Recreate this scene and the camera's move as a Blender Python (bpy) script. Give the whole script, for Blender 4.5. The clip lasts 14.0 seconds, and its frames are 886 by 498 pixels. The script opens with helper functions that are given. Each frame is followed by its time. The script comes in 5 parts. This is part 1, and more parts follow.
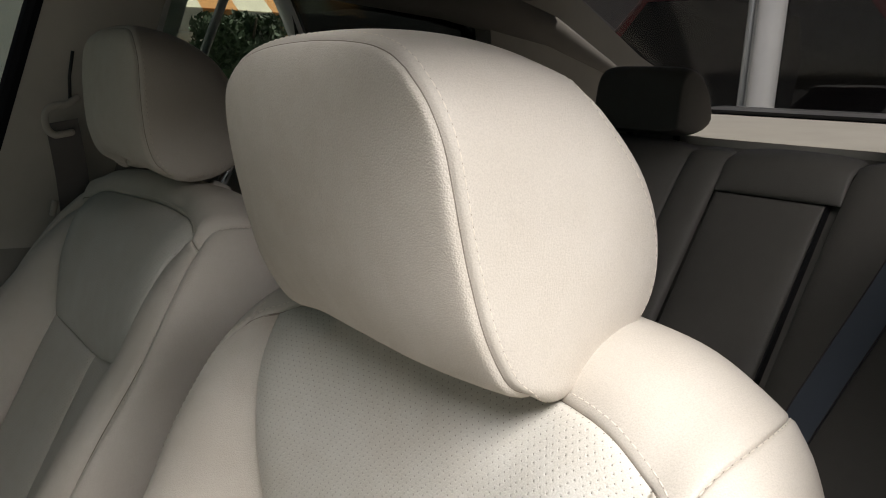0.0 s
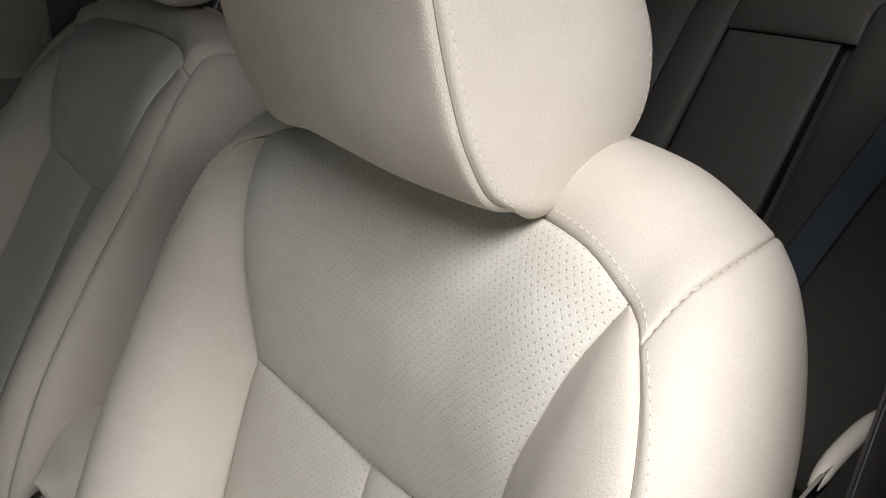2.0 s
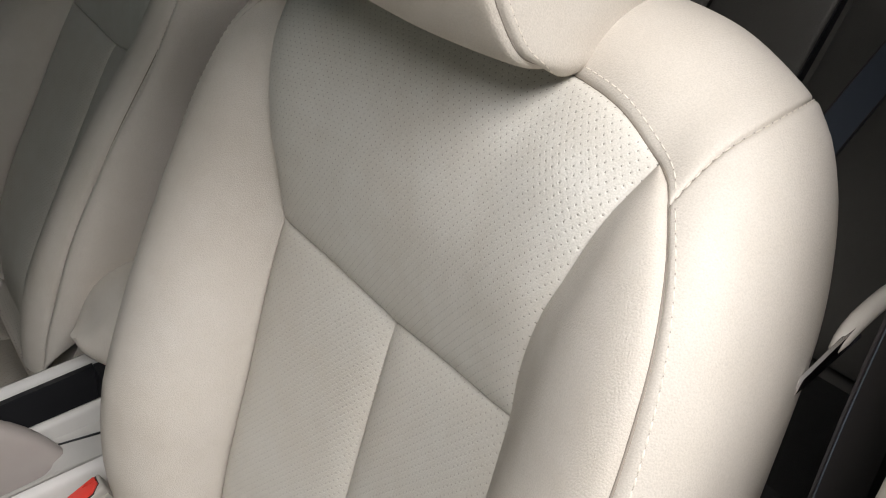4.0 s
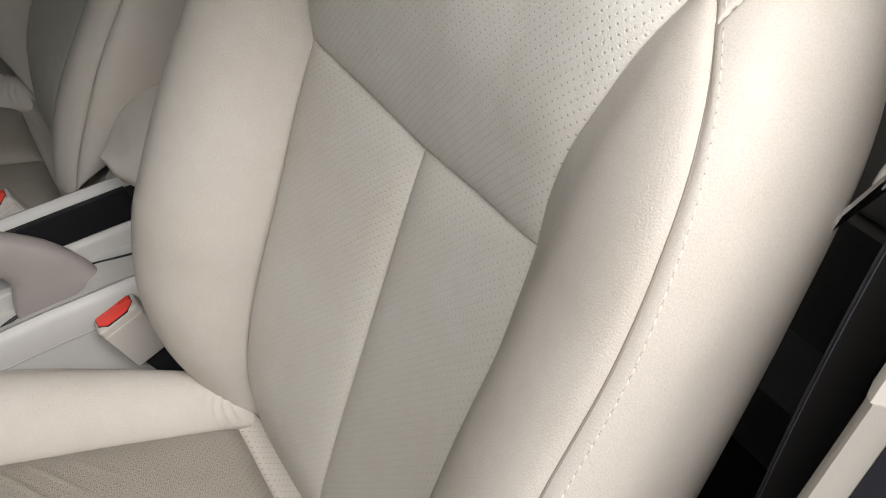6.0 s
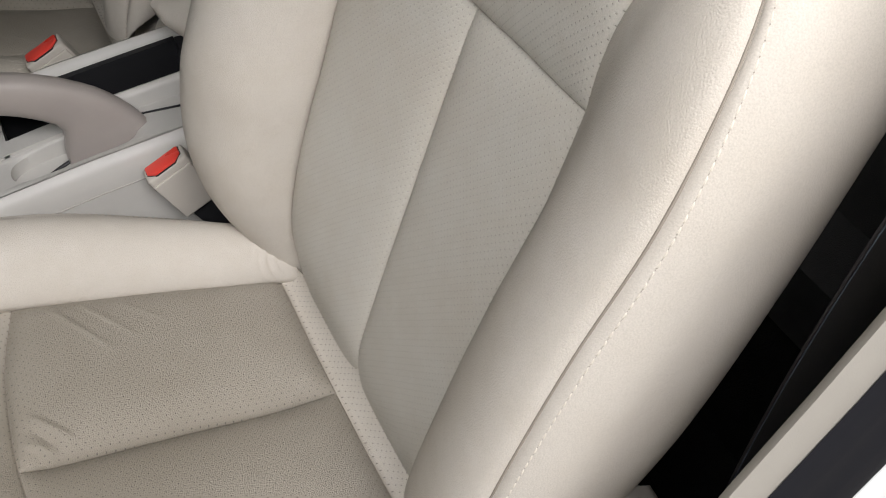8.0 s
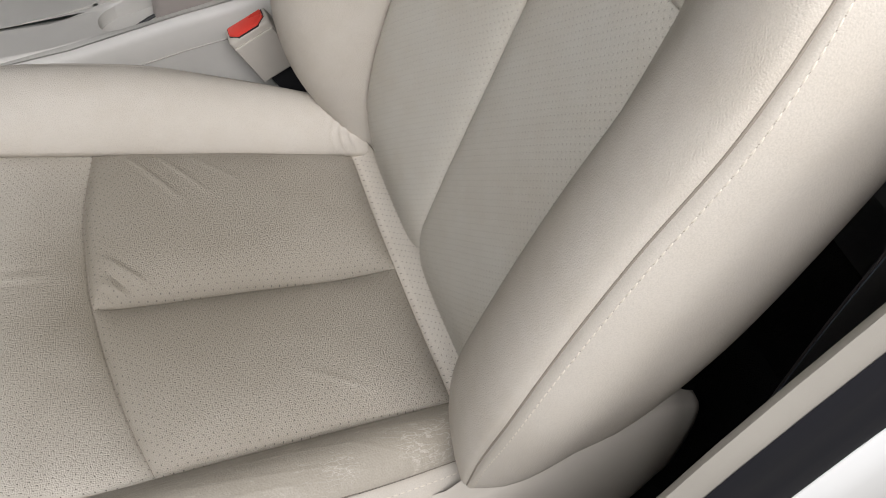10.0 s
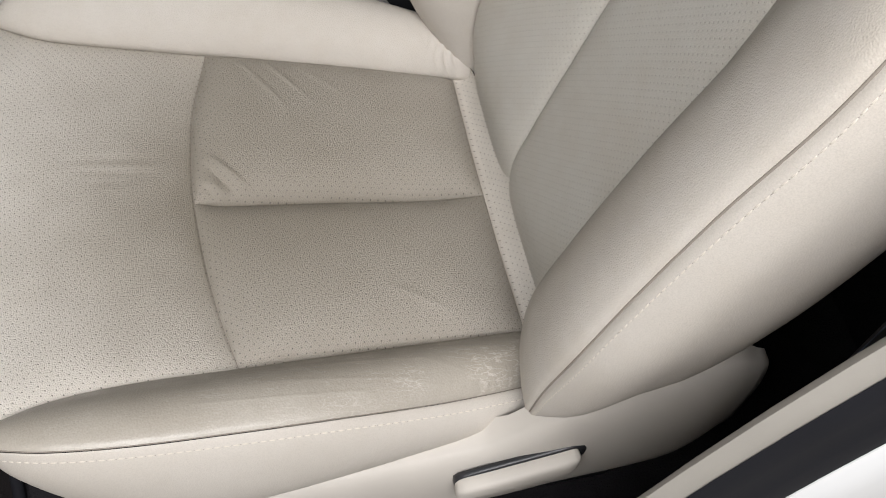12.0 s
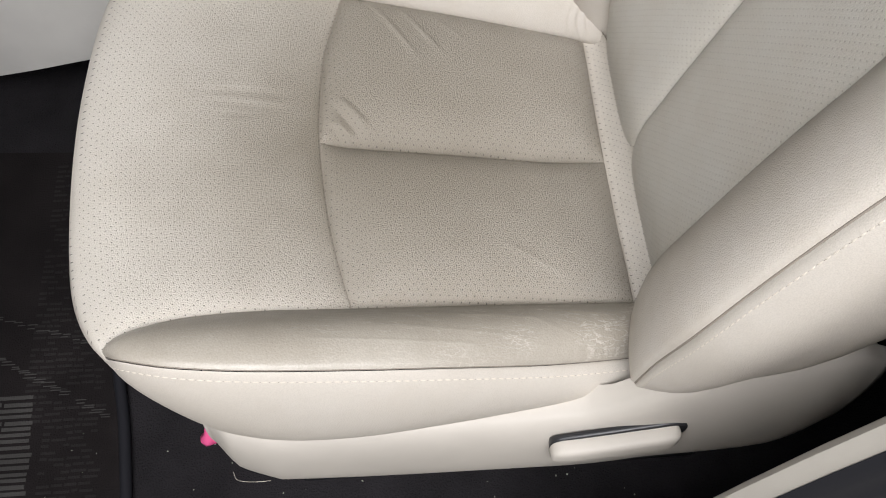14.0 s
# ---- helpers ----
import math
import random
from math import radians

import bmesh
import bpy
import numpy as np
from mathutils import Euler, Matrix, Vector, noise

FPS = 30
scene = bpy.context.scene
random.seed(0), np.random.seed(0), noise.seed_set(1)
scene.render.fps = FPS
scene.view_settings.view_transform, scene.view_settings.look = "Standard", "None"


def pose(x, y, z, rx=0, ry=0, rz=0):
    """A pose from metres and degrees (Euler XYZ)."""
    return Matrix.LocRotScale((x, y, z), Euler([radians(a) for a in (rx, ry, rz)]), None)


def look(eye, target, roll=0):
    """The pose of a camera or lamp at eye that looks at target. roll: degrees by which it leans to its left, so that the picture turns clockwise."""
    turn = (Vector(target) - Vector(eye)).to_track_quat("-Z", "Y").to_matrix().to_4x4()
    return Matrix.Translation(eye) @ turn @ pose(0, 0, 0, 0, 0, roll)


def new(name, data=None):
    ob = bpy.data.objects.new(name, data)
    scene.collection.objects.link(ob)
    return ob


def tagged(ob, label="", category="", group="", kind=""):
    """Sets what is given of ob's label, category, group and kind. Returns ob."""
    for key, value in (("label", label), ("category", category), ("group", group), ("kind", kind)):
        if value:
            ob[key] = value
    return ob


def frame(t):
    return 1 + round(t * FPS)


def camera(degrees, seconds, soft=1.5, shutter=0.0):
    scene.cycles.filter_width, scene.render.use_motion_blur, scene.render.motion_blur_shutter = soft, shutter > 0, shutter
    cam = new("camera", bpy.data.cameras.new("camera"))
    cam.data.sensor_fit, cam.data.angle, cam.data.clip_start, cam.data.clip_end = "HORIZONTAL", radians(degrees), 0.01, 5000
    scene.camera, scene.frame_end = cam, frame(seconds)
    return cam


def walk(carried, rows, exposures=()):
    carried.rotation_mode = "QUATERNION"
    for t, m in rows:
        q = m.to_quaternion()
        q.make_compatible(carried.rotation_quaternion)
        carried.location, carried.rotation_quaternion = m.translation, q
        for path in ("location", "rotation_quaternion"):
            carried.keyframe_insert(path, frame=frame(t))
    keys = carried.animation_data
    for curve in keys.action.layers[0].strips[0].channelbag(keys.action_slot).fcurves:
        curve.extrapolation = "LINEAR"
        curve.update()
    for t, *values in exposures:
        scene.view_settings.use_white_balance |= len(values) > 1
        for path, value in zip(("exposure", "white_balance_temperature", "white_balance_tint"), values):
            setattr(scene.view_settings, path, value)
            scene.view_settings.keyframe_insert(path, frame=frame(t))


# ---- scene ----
cam = camera(51.02, 14.0, soft=1.0)
PATH = [
    (0.0, (-0.1946, -0.4455, 1.0158), (0.3950, 0.3408, 0.8313), 1.46),
    (0.5, (-0.1908, -0.4469, 1.0125), (0.3946, 0.3344, 0.7959), 1.52),
    (1.0, (-0.1849, -0.4474, 1.0065), (0.3931, 0.3275, 0.7507), 1.64),
    (1.5, (-0.1813, -0.4478, 1.0015), (0.3885, 0.3191, 0.7063), 1.86),
    (2.0, (-0.1762, -0.4484, 0.9933), (0.3828, 0.3087, 0.6553), 2.26),
    (4.5, (-0.1768, -0.4479, 0.9828), (0.3160, 0.2665, 0.4860), 2.61),
    (5.0, (-0.1731, -0.4451, 0.9770), (0.2998, 0.2586, 0.4466), 2.86),
    (5.5, (-0.1722, -0.4453, 0.9745), (0.2857, 0.2387, 0.4066), 3.29),
    (6.0, (-0.1721, -0.4459, 0.9716), (0.2651, 0.2167, 0.3634), 3.73),
    (6.5, (-0.1733, -0.4472, 0.9723), (0.2491, 0.1994, 0.3371), 4.28),
    (7.0, (-0.1739, -0.4484, 0.9704), (0.2287, 0.1828, 0.3075), 4.53),
    (7.5, (-0.1729, -0.4487, 0.9681), (0.2069, 0.1688, 0.2793), 4.65),
    (8.0, (-0.1705, -0.4484, 0.9667), (0.1828, 0.1551, 0.2520), 4.59),
    (8.5, (-0.1712, -0.4483, 0.9672), (0.1553, 0.1383, 0.2260), 4.87),
    (11.0, (-0.1844, -0.4561, 0.9774), (0.0318, 0.0672, 0.1532), 7.71),
    (11.5, (-0.1830, -0.4562, 0.9826), (0.0007, 0.0569, 0.1441), 6.86),
    (12.0, (-0.1841, -0.4592, 0.9850), (-0.0221, 0.0447, 0.1366), 6.86),
    (12.5, (-0.1942, -0.4641, 0.9800), (-0.0432, 0.0355, 0.1270), 8.18),
    (13.0, (-0.2008, -0.4659, 0.9784), (-0.0751, 0.0316, 0.1200), 7.44),
    (13.5, (-0.2052, -0.4638, 0.9800), (-0.1078, 0.0276, 0.1146), 6.05),
    (14.0, (-0.2129, -0.4594, 0.9810), (-0.1403, 0.0229, 0.1080), 4.73),
]
EXPOSURES = [(0, 0.24, 6800, 10), (0.5, 0.2, 6750, 10), (1.5, 0.0, 6700, 10), (2, 0.04, 6650, 10), (5, 0.0, 6650, 10), (8.5, -0.05, 6600, 10), (11, -0.12, 6550, 10), (14, 0.17, 6500, 10)]
walk(cam, [(t, look(e, g, r)) for t, e, g, r in PATH], EXPOSURES)

# ---- world and light ----
world = bpy.data.worlds.new("sky")
scene.world = world
world.use_nodes = True
wn = world.node_tree.nodes
wl = world.node_tree.links
sky = wn.new("ShaderNodeTexSky")
sky.sky_type = "NISHITA"
sky.sun_disc = False
sky.sun_elevation = radians(62)
sky.sun_rotation = radians(90)
wn["Background"].inputs["Strength"].default_value = 0.019
wl.new(sky.outputs[0], wn["Background"].inputs[0])
sun = new("sun", bpy.data.lights.new("sun", "SUN"))
sun.data.energy = 4.5
sun.data.angle = radians(0.6)
sun.data.color = (1.0, 0.95, 0.88)
sun.matrix_world = look((0, 0, 8), (-0.47, 0.0, 7.12))
door_light = new("door_daylight", bpy.data.lights.new("door_daylight", "AREA"))
door_light.data.shape = "RECTANGLE"
door_light.data.size = 1.7
door_light.data.size_y = 0.65
door_light.data.energy = 62.0
door_light.data.color = (0.99, 0.985, 1.01)
door_light.matrix_world = look((-0.42, -1.14, 2.02), (-0.12, -0.05, 0.5))
screen_light = new("windscreen_daylight", bpy.data.lights.new("windscreen_daylight", "AREA"))
screen_light.data.shape = "RECTANGLE"
screen_light.data.size = 1.1
screen_light.data.size_y = 0.5
screen_light.data.energy = 0.35
screen_light.data.color = (0.70, 1.0, 0.95)
screen_light.matrix_world = look((-0.90, 0.355, 1.02), (-0.20, 0.355, 0.40))


# ---- materials ----
def material(name, base, rough=0.5, metal=0.0, spec=0.5):
    m = bpy.data.materials.new(name)
    m.use_nodes = True
    b = m.node_tree.nodes["Principled BSDF"]
    b.inputs["Base Color"].default_value = (*base, 1)
    b.inputs["Roughness"].default_value = rough
    b.inputs["Metallic"].default_value = metal
    b.inputs["Specular IOR Level"].default_value = spec
    return m


class Nodes:
    """Short hand for building a node tree."""

    def __init__(self, m):
        self.t = m.node_tree
        self.b = self.t.nodes["Principled BSDF"]

    def add(self, kind, **kw):
        n = self.t.nodes.new(kind)
        for k, v in kw.items():
            n.inputs[k].default_value = v
        return n

    def link(self, a, b):
        self.t.links.new(a, b)

    def math(self, op, a, b=None):
        n = self.t.nodes.new("ShaderNodeMath")
        n.operation = op
        for i, x in enumerate((a, b)):
            if x is None:
                continue
            if isinstance(x, (int, float)):
                n.inputs[i].default_value = x
            else:
                self.link(x, n.inputs[i])
        return n.outputs[0]

    def vec(self, op, a, b=None):
        n = self.t.nodes.new("ShaderNodeVectorMath")
        n.operation = op
        for i, x in enumerate((a, b)):
            if x is None:
                continue
            if isinstance(x, tuple):
                n.inputs[i].default_value = x
            else:
                self.link(x, n.inputs[i])
        return n.outputs["Value"] if op in ("LENGTH", "DISTANCE") else n.outputs["Vector"]

    def noise(self, vector, scale, detail=3.0, rough=0.55):
        n = self.add("ShaderNodeTexNoise", Scale=scale, Detail=detail, Roughness=rough)
        self.link(vector, n.inputs["Vector"])
        return n.outputs["Fac"]

    def ramp(self, fac, stops):
        n = self.t.nodes.new("ShaderNodeValToRGB")
        e = n.color_ramp.elements
        while len(e) < len(stops):
            e.new(0.5)
        for el, (p, c) in zip(e, stops):
            el.position = p
            el.color = (*c, 1)
        self.link(fac, n.inputs[0])
        return n.outputs[0]

    def mix(self, fac, a, b, mode="MIX"):
        n = self.t.nodes.new("ShaderNodeMix")
        n.data_type = "RGBA"
        n.blend_type = mode
        for sock, x in ((n.inputs[0], fac), (n.inputs[6], a), (n.inputs[7], b)):
            if isinstance(x, (int, float)):
                sock.default_value = x
            elif isinstance(x, tuple):
                sock.default_value = (*x, 1)
            else:
                self.link(x, sock)
        return n.outputs[2]

    def bump(self, height, strength, distance, normal=None):
        n = self.add("ShaderNodeBump", Strength=strength, Distance=distance)
        self.link(height, n.inputs["Height"])
        if normal is not None:
            self.link(normal, n.inputs["Normal"])
        return n.outputs[0]


def leather(name, base, dirty, grain=900.0, grain_depth=0.0002, rough=0.52, spec=0.38, holes=None, stain=0.35, creases=0.0, hole_tone=(0.035, 0.03, 0.026), soil_shade=None, folds=0.0, dish_depth=0.0005):
    """Grained hide: pebble relief, soft mottling, and if wanted staggered punched holes (pitch along u, along v, radius)."""
    m = material(name, base, rough, spec=spec)
    n = Nodes(m)
    co = n.add("ShaderNodeTexCoord")
    ob = co.outputs["Object"]
    vor = n.add("ShaderNodeTexVoronoi", Scale=grain)
    n.link(ob, vor.inputs["Vector"])
    pebble = n.math("MULTIPLY", vor.outputs["Distance"], -1.0)
    fine = n.noise(ob, grain * 1.3, 3.0)
    broad = n.noise(ob, 9.0, 4.0)
    mid = n.noise(ob, 55.0, 4.0)
    tone = n.math("ADD", n.math("MULTIPLY", broad, 0.65), n.math("MULTIPLY", mid, 0.35))
    col = n.mix(n.math("MULTIPLY", n.ramp(tone, [(0.38, (0, 0, 0)), (0.66, (1, 1, 1))]), stain), base, dirty)
    if soil_shade:
        middle, spread, tint, amount = soil_shade
        away = n.vec("LENGTH", n.vec("MULTIPLY", n.vec("SUBTRACT", ob, middle), spread))
        away = n.math("ADD", away, n.math("MULTIPLY", n.math("SUBTRACT", n.noise(ob, 16.0, 4.0), 0.5), 0.35))
        col = n.mix(n.math("MULTIPLY", n.ramp(away, [(0.25, (1, 1, 1)), (1.0, (0, 0, 0))]), amount), col, tint)
    speck = n.ramp(fine, [(0.3, (0.88, 0.88, 0.88)), (0.62, (1, 1, 1))])
    col = n.mix(1.0, col, speck, "MULTIPLY")
    height = n.math("ADD", pebble, n.math("MULTIPLY", fine, 0.8))
    nor = n.bump(height, 0.8, grain_depth)
    nor = n.bump(mid, 0.08, 0.0012, nor)
    if folds:
        nor = n.bump(n.noise(n.vec("MULTIPLY", ob, (7.0, 75.0, 7.0)), 1.0, 2.0), folds, 0.003, nor)
    if creases:
        vec = n.vec("MULTIPLY", ob, (15.0, 150.0, 120.0))
        warp = n.add("ShaderNodeTexNoise", Scale=0.9, Detail=3.0)
        n.link(vec, warp.inputs["Vector"])
        vec2 = n.vec("ADD", vec, n.vec("MULTIPLY", warp.outputs["Color"], (2.6, 2.6, 2.6)))
        crack = n.add("ShaderNodeTexVoronoi", Scale=1.25)
        crack.feature = "DISTANCE_TO_EDGE"
        n.link(vec2, crack.inputs["Vector"])
        line = n.ramp(crack.outputs["Distance"], [(0.0, (1, 1, 1)), (0.06, (0, 0, 0))])
        sep = n.add("ShaderNodeSeparateXYZ")
        n.link(ob, sep.inputs[0])
        aft = n.ramp(n.math("ADD", sep.outputs["X"], n.math("MULTIPLY", n.noise(ob, 12.0, 3.0), 0.25)), [(0.0, (0.22, 0.22, 0.22)), (0.20, (1, 1, 1))])
        line = n.math("MULTIPLY", n.math("MULTIPLY", line, aft), n.ramp(n.noise(ob, 30.0, 3.0), [(0.42, (0.0, 0.0, 0.0)), (0.60, (1, 1, 1))]))
        col = n.mix(n.math("MULTIPLY", line, creases), col, (0.70, 0.66, 0.60))
        nor = n.bump(line, -0.5, 0.0008, nor)
    if holes:
        pu, pv, radius = holes
        uv = co.outputs["UV"]
        near = None
        for shift in ((0.5, 0.5, 0.0), (0.0, 0.0, 0.0)):
            cell = n.vec("FRACTION", n.vec("ADD", n.vec("MULTIPLY", uv, (1 / pu, 1 / pv, 0.0)), shift))
            d = n.vec("LENGTH", n.vec("MULTIPLY", n.vec("SUBTRACT", cell, (0.5, 0.5, 0.0)), (pu, pv, 0.0)))
            near = d if near is None else n.math("MINIMUM", near, d)
        hole = n.ramp(n.math("DIVIDE", near, radius * 2), [(0.38, (1, 1, 1)), (0.55, (0, 0, 0))])
        dish = n.ramp(n.math("DIVIDE", near, radius * 3.6), [(0.1, (0, 0, 0)), (0.75, (1, 1, 1))])
        col = n.mix(hole, col, hole_tone)
        nor = n.bump(dish, 0.3, dish_depth, nor)
    n.link(col, n.b.inputs["Base Color"])
    n.link(n.math("ADD", n.math("MULTIPLY", mid, 0.22), rough - 0.1), n.b.inputs["Roughness"])
    n.link(nor, n.b.inputs["Normal"])
    return m


def grained(name, base, rough=0.5, scale=1400.0, depth=0.0002, vary=0.12, metal=0.0, spec=0.5):
    """Moulded plastic, rubber, cloth or paint with fine relief and slight unevenness of tone."""
    m = material(name, base, rough, metal, spec)
    n = Nodes(m)
    ob = n.add("ShaderNodeTexCoord").outputs["Object"]
    fine = n.noise(ob, scale, 2.0)
    broad = n.noise(ob, 12.0, 5.0)
    k = n.ramp(broad, [(0.3, (1 - vary,) * 3), (0.7, (1, 1, 1))])
    n.link(n.mix(1.0, base, k, "MULTIPLY"), n.b.inputs["Base Color"])
    n.link(n.math("ADD", n.math("MULTIPLY", broad, 0.15), rough - 0.07), n.b.inputs["Roughness"])
    n.link(n.bump(fine, 0.5, depth), n.b.inputs["Normal"])
    return m


BEIGE = (0.585, 0.54, 0.48)
DIRT = (0.46, 0.40, 0.32)
hide = leather("beige_leather", BEIGE, DIRT, grain_depth=0.00018, stain=0.25, rough=0.58, spec=0.24)
hide_soft = leather("beige_leather_bolster", BEIGE, DIRT, grain=950.0, grain_depth=0.00026, stain=0.35, rough=0.57, spec=0.26)
hide_head = leather("beige_leather_headrest", BEIGE, DIRT, grain=850.0, grain_depth=0.00034, stain=0.4, rough=0.55, spec=0.30)
hide_edge = leather("beige_leather_rubbed", BEIGE, DIRT, grain=950.0, grain_depth=0.00026, stain=0.4, rough=0.57, spec=0.26, soil_shade=((0.235, -0.172, 0.47), (4.0, 16.0, 3.6), (0.36, 0.315, 0.255), 0.55))
hide_perf = leather("perforated_leather", (0.62, 0.595, 0.54), DIRT, holes=(0.0062, 0.00655, 0.00042), hole_tone=(0.26, 0.24, 0.21), stain=0.35, rough=0.58, spec=0.22, folds=0.16, dish_depth=0.0010)
hide_perf_low = leather("perforated_leather_lower", (0.545, 0.518, 0.463), DIRT, holes=(0.0062, 0.00655, 0.00046), hole_tone=(0.36, 0.336, 0.295), stain=0.4, rough=0.56, spec=0.25, dish_depth=0.0013)
hide_sit = leather("perforated_leather_sat_on", (0.41, 0.373, 0.32), (0.31, 0.275, 0.22), rough=0.43, spec=0.55, holes=(0.0072, 0.0070, 0.00050), hole_tone=(0.085, 0.072, 0.058), stain=0.5, grain=1000.0, grain_depth=0.0007, soil_shade=((-0.03, 0.0, 0.0), (4.5, 4.2, 0.0), (0.268, 0.235, 0.186), 0.85))
hide_front = leather("perforated_leather_front", (0.60, 0.555, 0.49), (0.46, 0.41, 0.33), rough=0.45, spec=0.5, holes=(0.0072, 0.0070, 0.00052), hole_tone=(0.13, 0.115, 0.098), stain=0.3, grain=1000.0, grain_depth=0.0006, soil_shade=((-0.05, -0.01, 0.0), (4.6, 4.2, 0.0), (0.23, 0.20, 0.155), 0.9))
# Grimy, creased bolster; part of its dark ridge band is painted shade.
hide_worn = leather("worn_leather", (0.55, 0.507, 0.44), (0.41, 0.36, 0.29), grain=620.0, rough=0.38, spec=0.55, stain=0.5, creases=0.5, soil_shade=((-0.06, -0.150, 0.0), (2.3, 11.0, 0.0), (0.25, 0.22, 0.175), 0.8))
plastic = grained("beige_plastic", (0.53, 0.49, 0.435), 0.52, scale=1800.0, depth=0.00025, spec=0.35)
# Rear leather is the seats' beige with deep shade mixed into its colour.
hide_rear_shaded = leather("rear_leather_shaded", (0.155, 0.144, 0.13), (0.125, 0.115, 0.10), stain=0.3)
# Bench cushion goes near black for the shade low behind the seats.
hide_bench_shaded = leather("bench_leather_shaded", (0.075, 0.072, 0.071), (0.06, 0.056, 0.053), stain=0.3)
plastic_con = grained("grey_beige_plastic", (0.56, 0.54, 0.505), 0.45)
plastic_grey = grained("warm_grey_plastic", (0.43, 0.40, 0.365), 0.45)
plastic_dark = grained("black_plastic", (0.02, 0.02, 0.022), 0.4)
rubber = grained("black_rubber", (0.013, 0.013, 0.016), 0.75, spec=0.15)
thread = grained("cream_thread", (0.70, 0.64, 0.55), 0.7)
# Brown cord laid along the seams to paint the shade in their grooves.
seam_shade = grained("seam_groove_shade", (0.27, 0.235, 0.195), 0.8)
pricked = grained("pricked_leather", (0.34, 0.30, 0.255), 0.8)
chrome = grained("chrome", (0.75, 0.75, 0.76), 0.16, metal=1.0, vary=0.05)
red = grained("red_plastic", (0.83, 0.07, 0.05), 0.28)
pink = grained("pink_plastic", (0.85, 0.12, 0.30), 0.4)
webbing = grained("dark_webbing", (0.075, 0.068, 0.066), 0.65, scale=2500, depth=0.0004)
webbing_blue = grained("grey_webbing", (0.13, 0.15, 0.19), 0.6, scale=2500, depth=0.0004)
carpet = grained("black_carpet", (0.021, 0.019, 0.021), 0.95, scale=420, depth=0.005, vary=0.5, spec=0.15)
mat_cloth = grained("dark_mat", (0.015, 0.0125, 0.0125), 0.95, scale=500, depth=0.003, vary=0.5, spec=0.1)
mat_weft = grained("black_mat_weft", (0.024, 0.0215, 0.021), 0.95, scale=600, depth=0.003, vary=0.5, spec=0.1)
mat_yarn = grained("grey_mat_yarn", (0.058, 0.055, 0.052), 0.95, scale=500, depth=0.003, vary=0.5, spec=0.1)
# Much darker than beige cloth, so that the roof bounces less light.
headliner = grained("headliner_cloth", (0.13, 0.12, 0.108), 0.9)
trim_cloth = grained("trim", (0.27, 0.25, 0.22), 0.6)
# Lighter copy of the trim for the lit near pillar; the far keeps the darker.
trim_lit = grained("lit_pillar_trim", (0.35, 0.325, 0.285), 0.55, scale=1300.0, depth=0.0003)
paint = grained("white_paint", (0.80, 0.80, 0.79), 0.2, scale=40, depth=0.00002, vary=0.03)
concrete = grained("concrete", (0.26, 0.254, 0.238), 0.9, scale=60, depth=0.004, vary=0.25)


def glass_material(name, tint, gloss):
    """Thin pane: mostly see-through with a clear coat of reflection."""
    m = bpy.data.materials.new(name)
    m.use_nodes = True
    t = m.node_tree
    t.nodes.clear()
    out = t.nodes.new("ShaderNodeOutputMaterial")
    mixn = t.nodes.new("ShaderNodeMixShader")
    tr = t.nodes.new("ShaderNodeBsdfTransparent")
    gl = t.nodes.new("ShaderNodeBsdfGlossy")
    tr.inputs["Color"].default_value = (*tint, 1)
    gl.inputs["Roughness"].default_value = 0.02
    mixn.inputs[0].default_value = gloss
    t.links.new(tr.outputs[0], mixn.inputs[1])
    t.links.new(gl.outputs[0], mixn.inputs[2])
    t.links.new(mixn.outputs[0], out.inputs[0])
    return m


clear_glass = glass_material("window_glass", (0.78, 0.84, 0.80), 0.03)
dark_glass = glass_material("privacy_glass", (0.12, 0.13, 0.13), 0.04)
# Tint deepened on this unseen pane to keep daylight off the seats.
screen_glass = glass_material("green_windscreen_glass", (0.20, 0.26, 0.22), 0.03)
smoke_glass = glass_material("smoked_rear_glass", (0.84, 0.84, 0.85), 0.03)

# ---- geometry helpers ----
ORIGIN = {}


def thing(name, base, label, category, group="", kind=""):
    ob = new(name)
    ob.empty_display_size = 0.05
    ob.location = base
    ORIGIN[ob] = np.array(base, float)
    return tagged(ob, label, category, group, kind)


def part(name, verts, faces, mat, parent=None, label="", uv=None, smooth=True):
    """One mesh object under a thing or a part; verts are in world metres."""
    base = ORIGIN[parent] if parent is not None else np.zeros(3)
    me = bpy.data.meshes.new(name)
    me.from_pydata([tuple(p) for p in (np.asarray(verts, float) - base)], [], faces)
    me.materials.append(mat)
    if uv is not None:
        layer = me.uv_layers.new(name="UVMap")
        idx = np.empty(len(me.loops), int)
        me.loops.foreach_get("vertex_index", idx)
        layer.data.foreach_set("uv", np.asarray(uv, float)[idx].ravel())
    if smooth:
        me.polygons.foreach_set("use_smooth", [True] * len(me.polygons))
    ob = new(name, me)
    if parent is not None:
        ob.parent = parent
        ORIGIN[ob] = base
    if label:
        tagged(ob, label)
    return ob


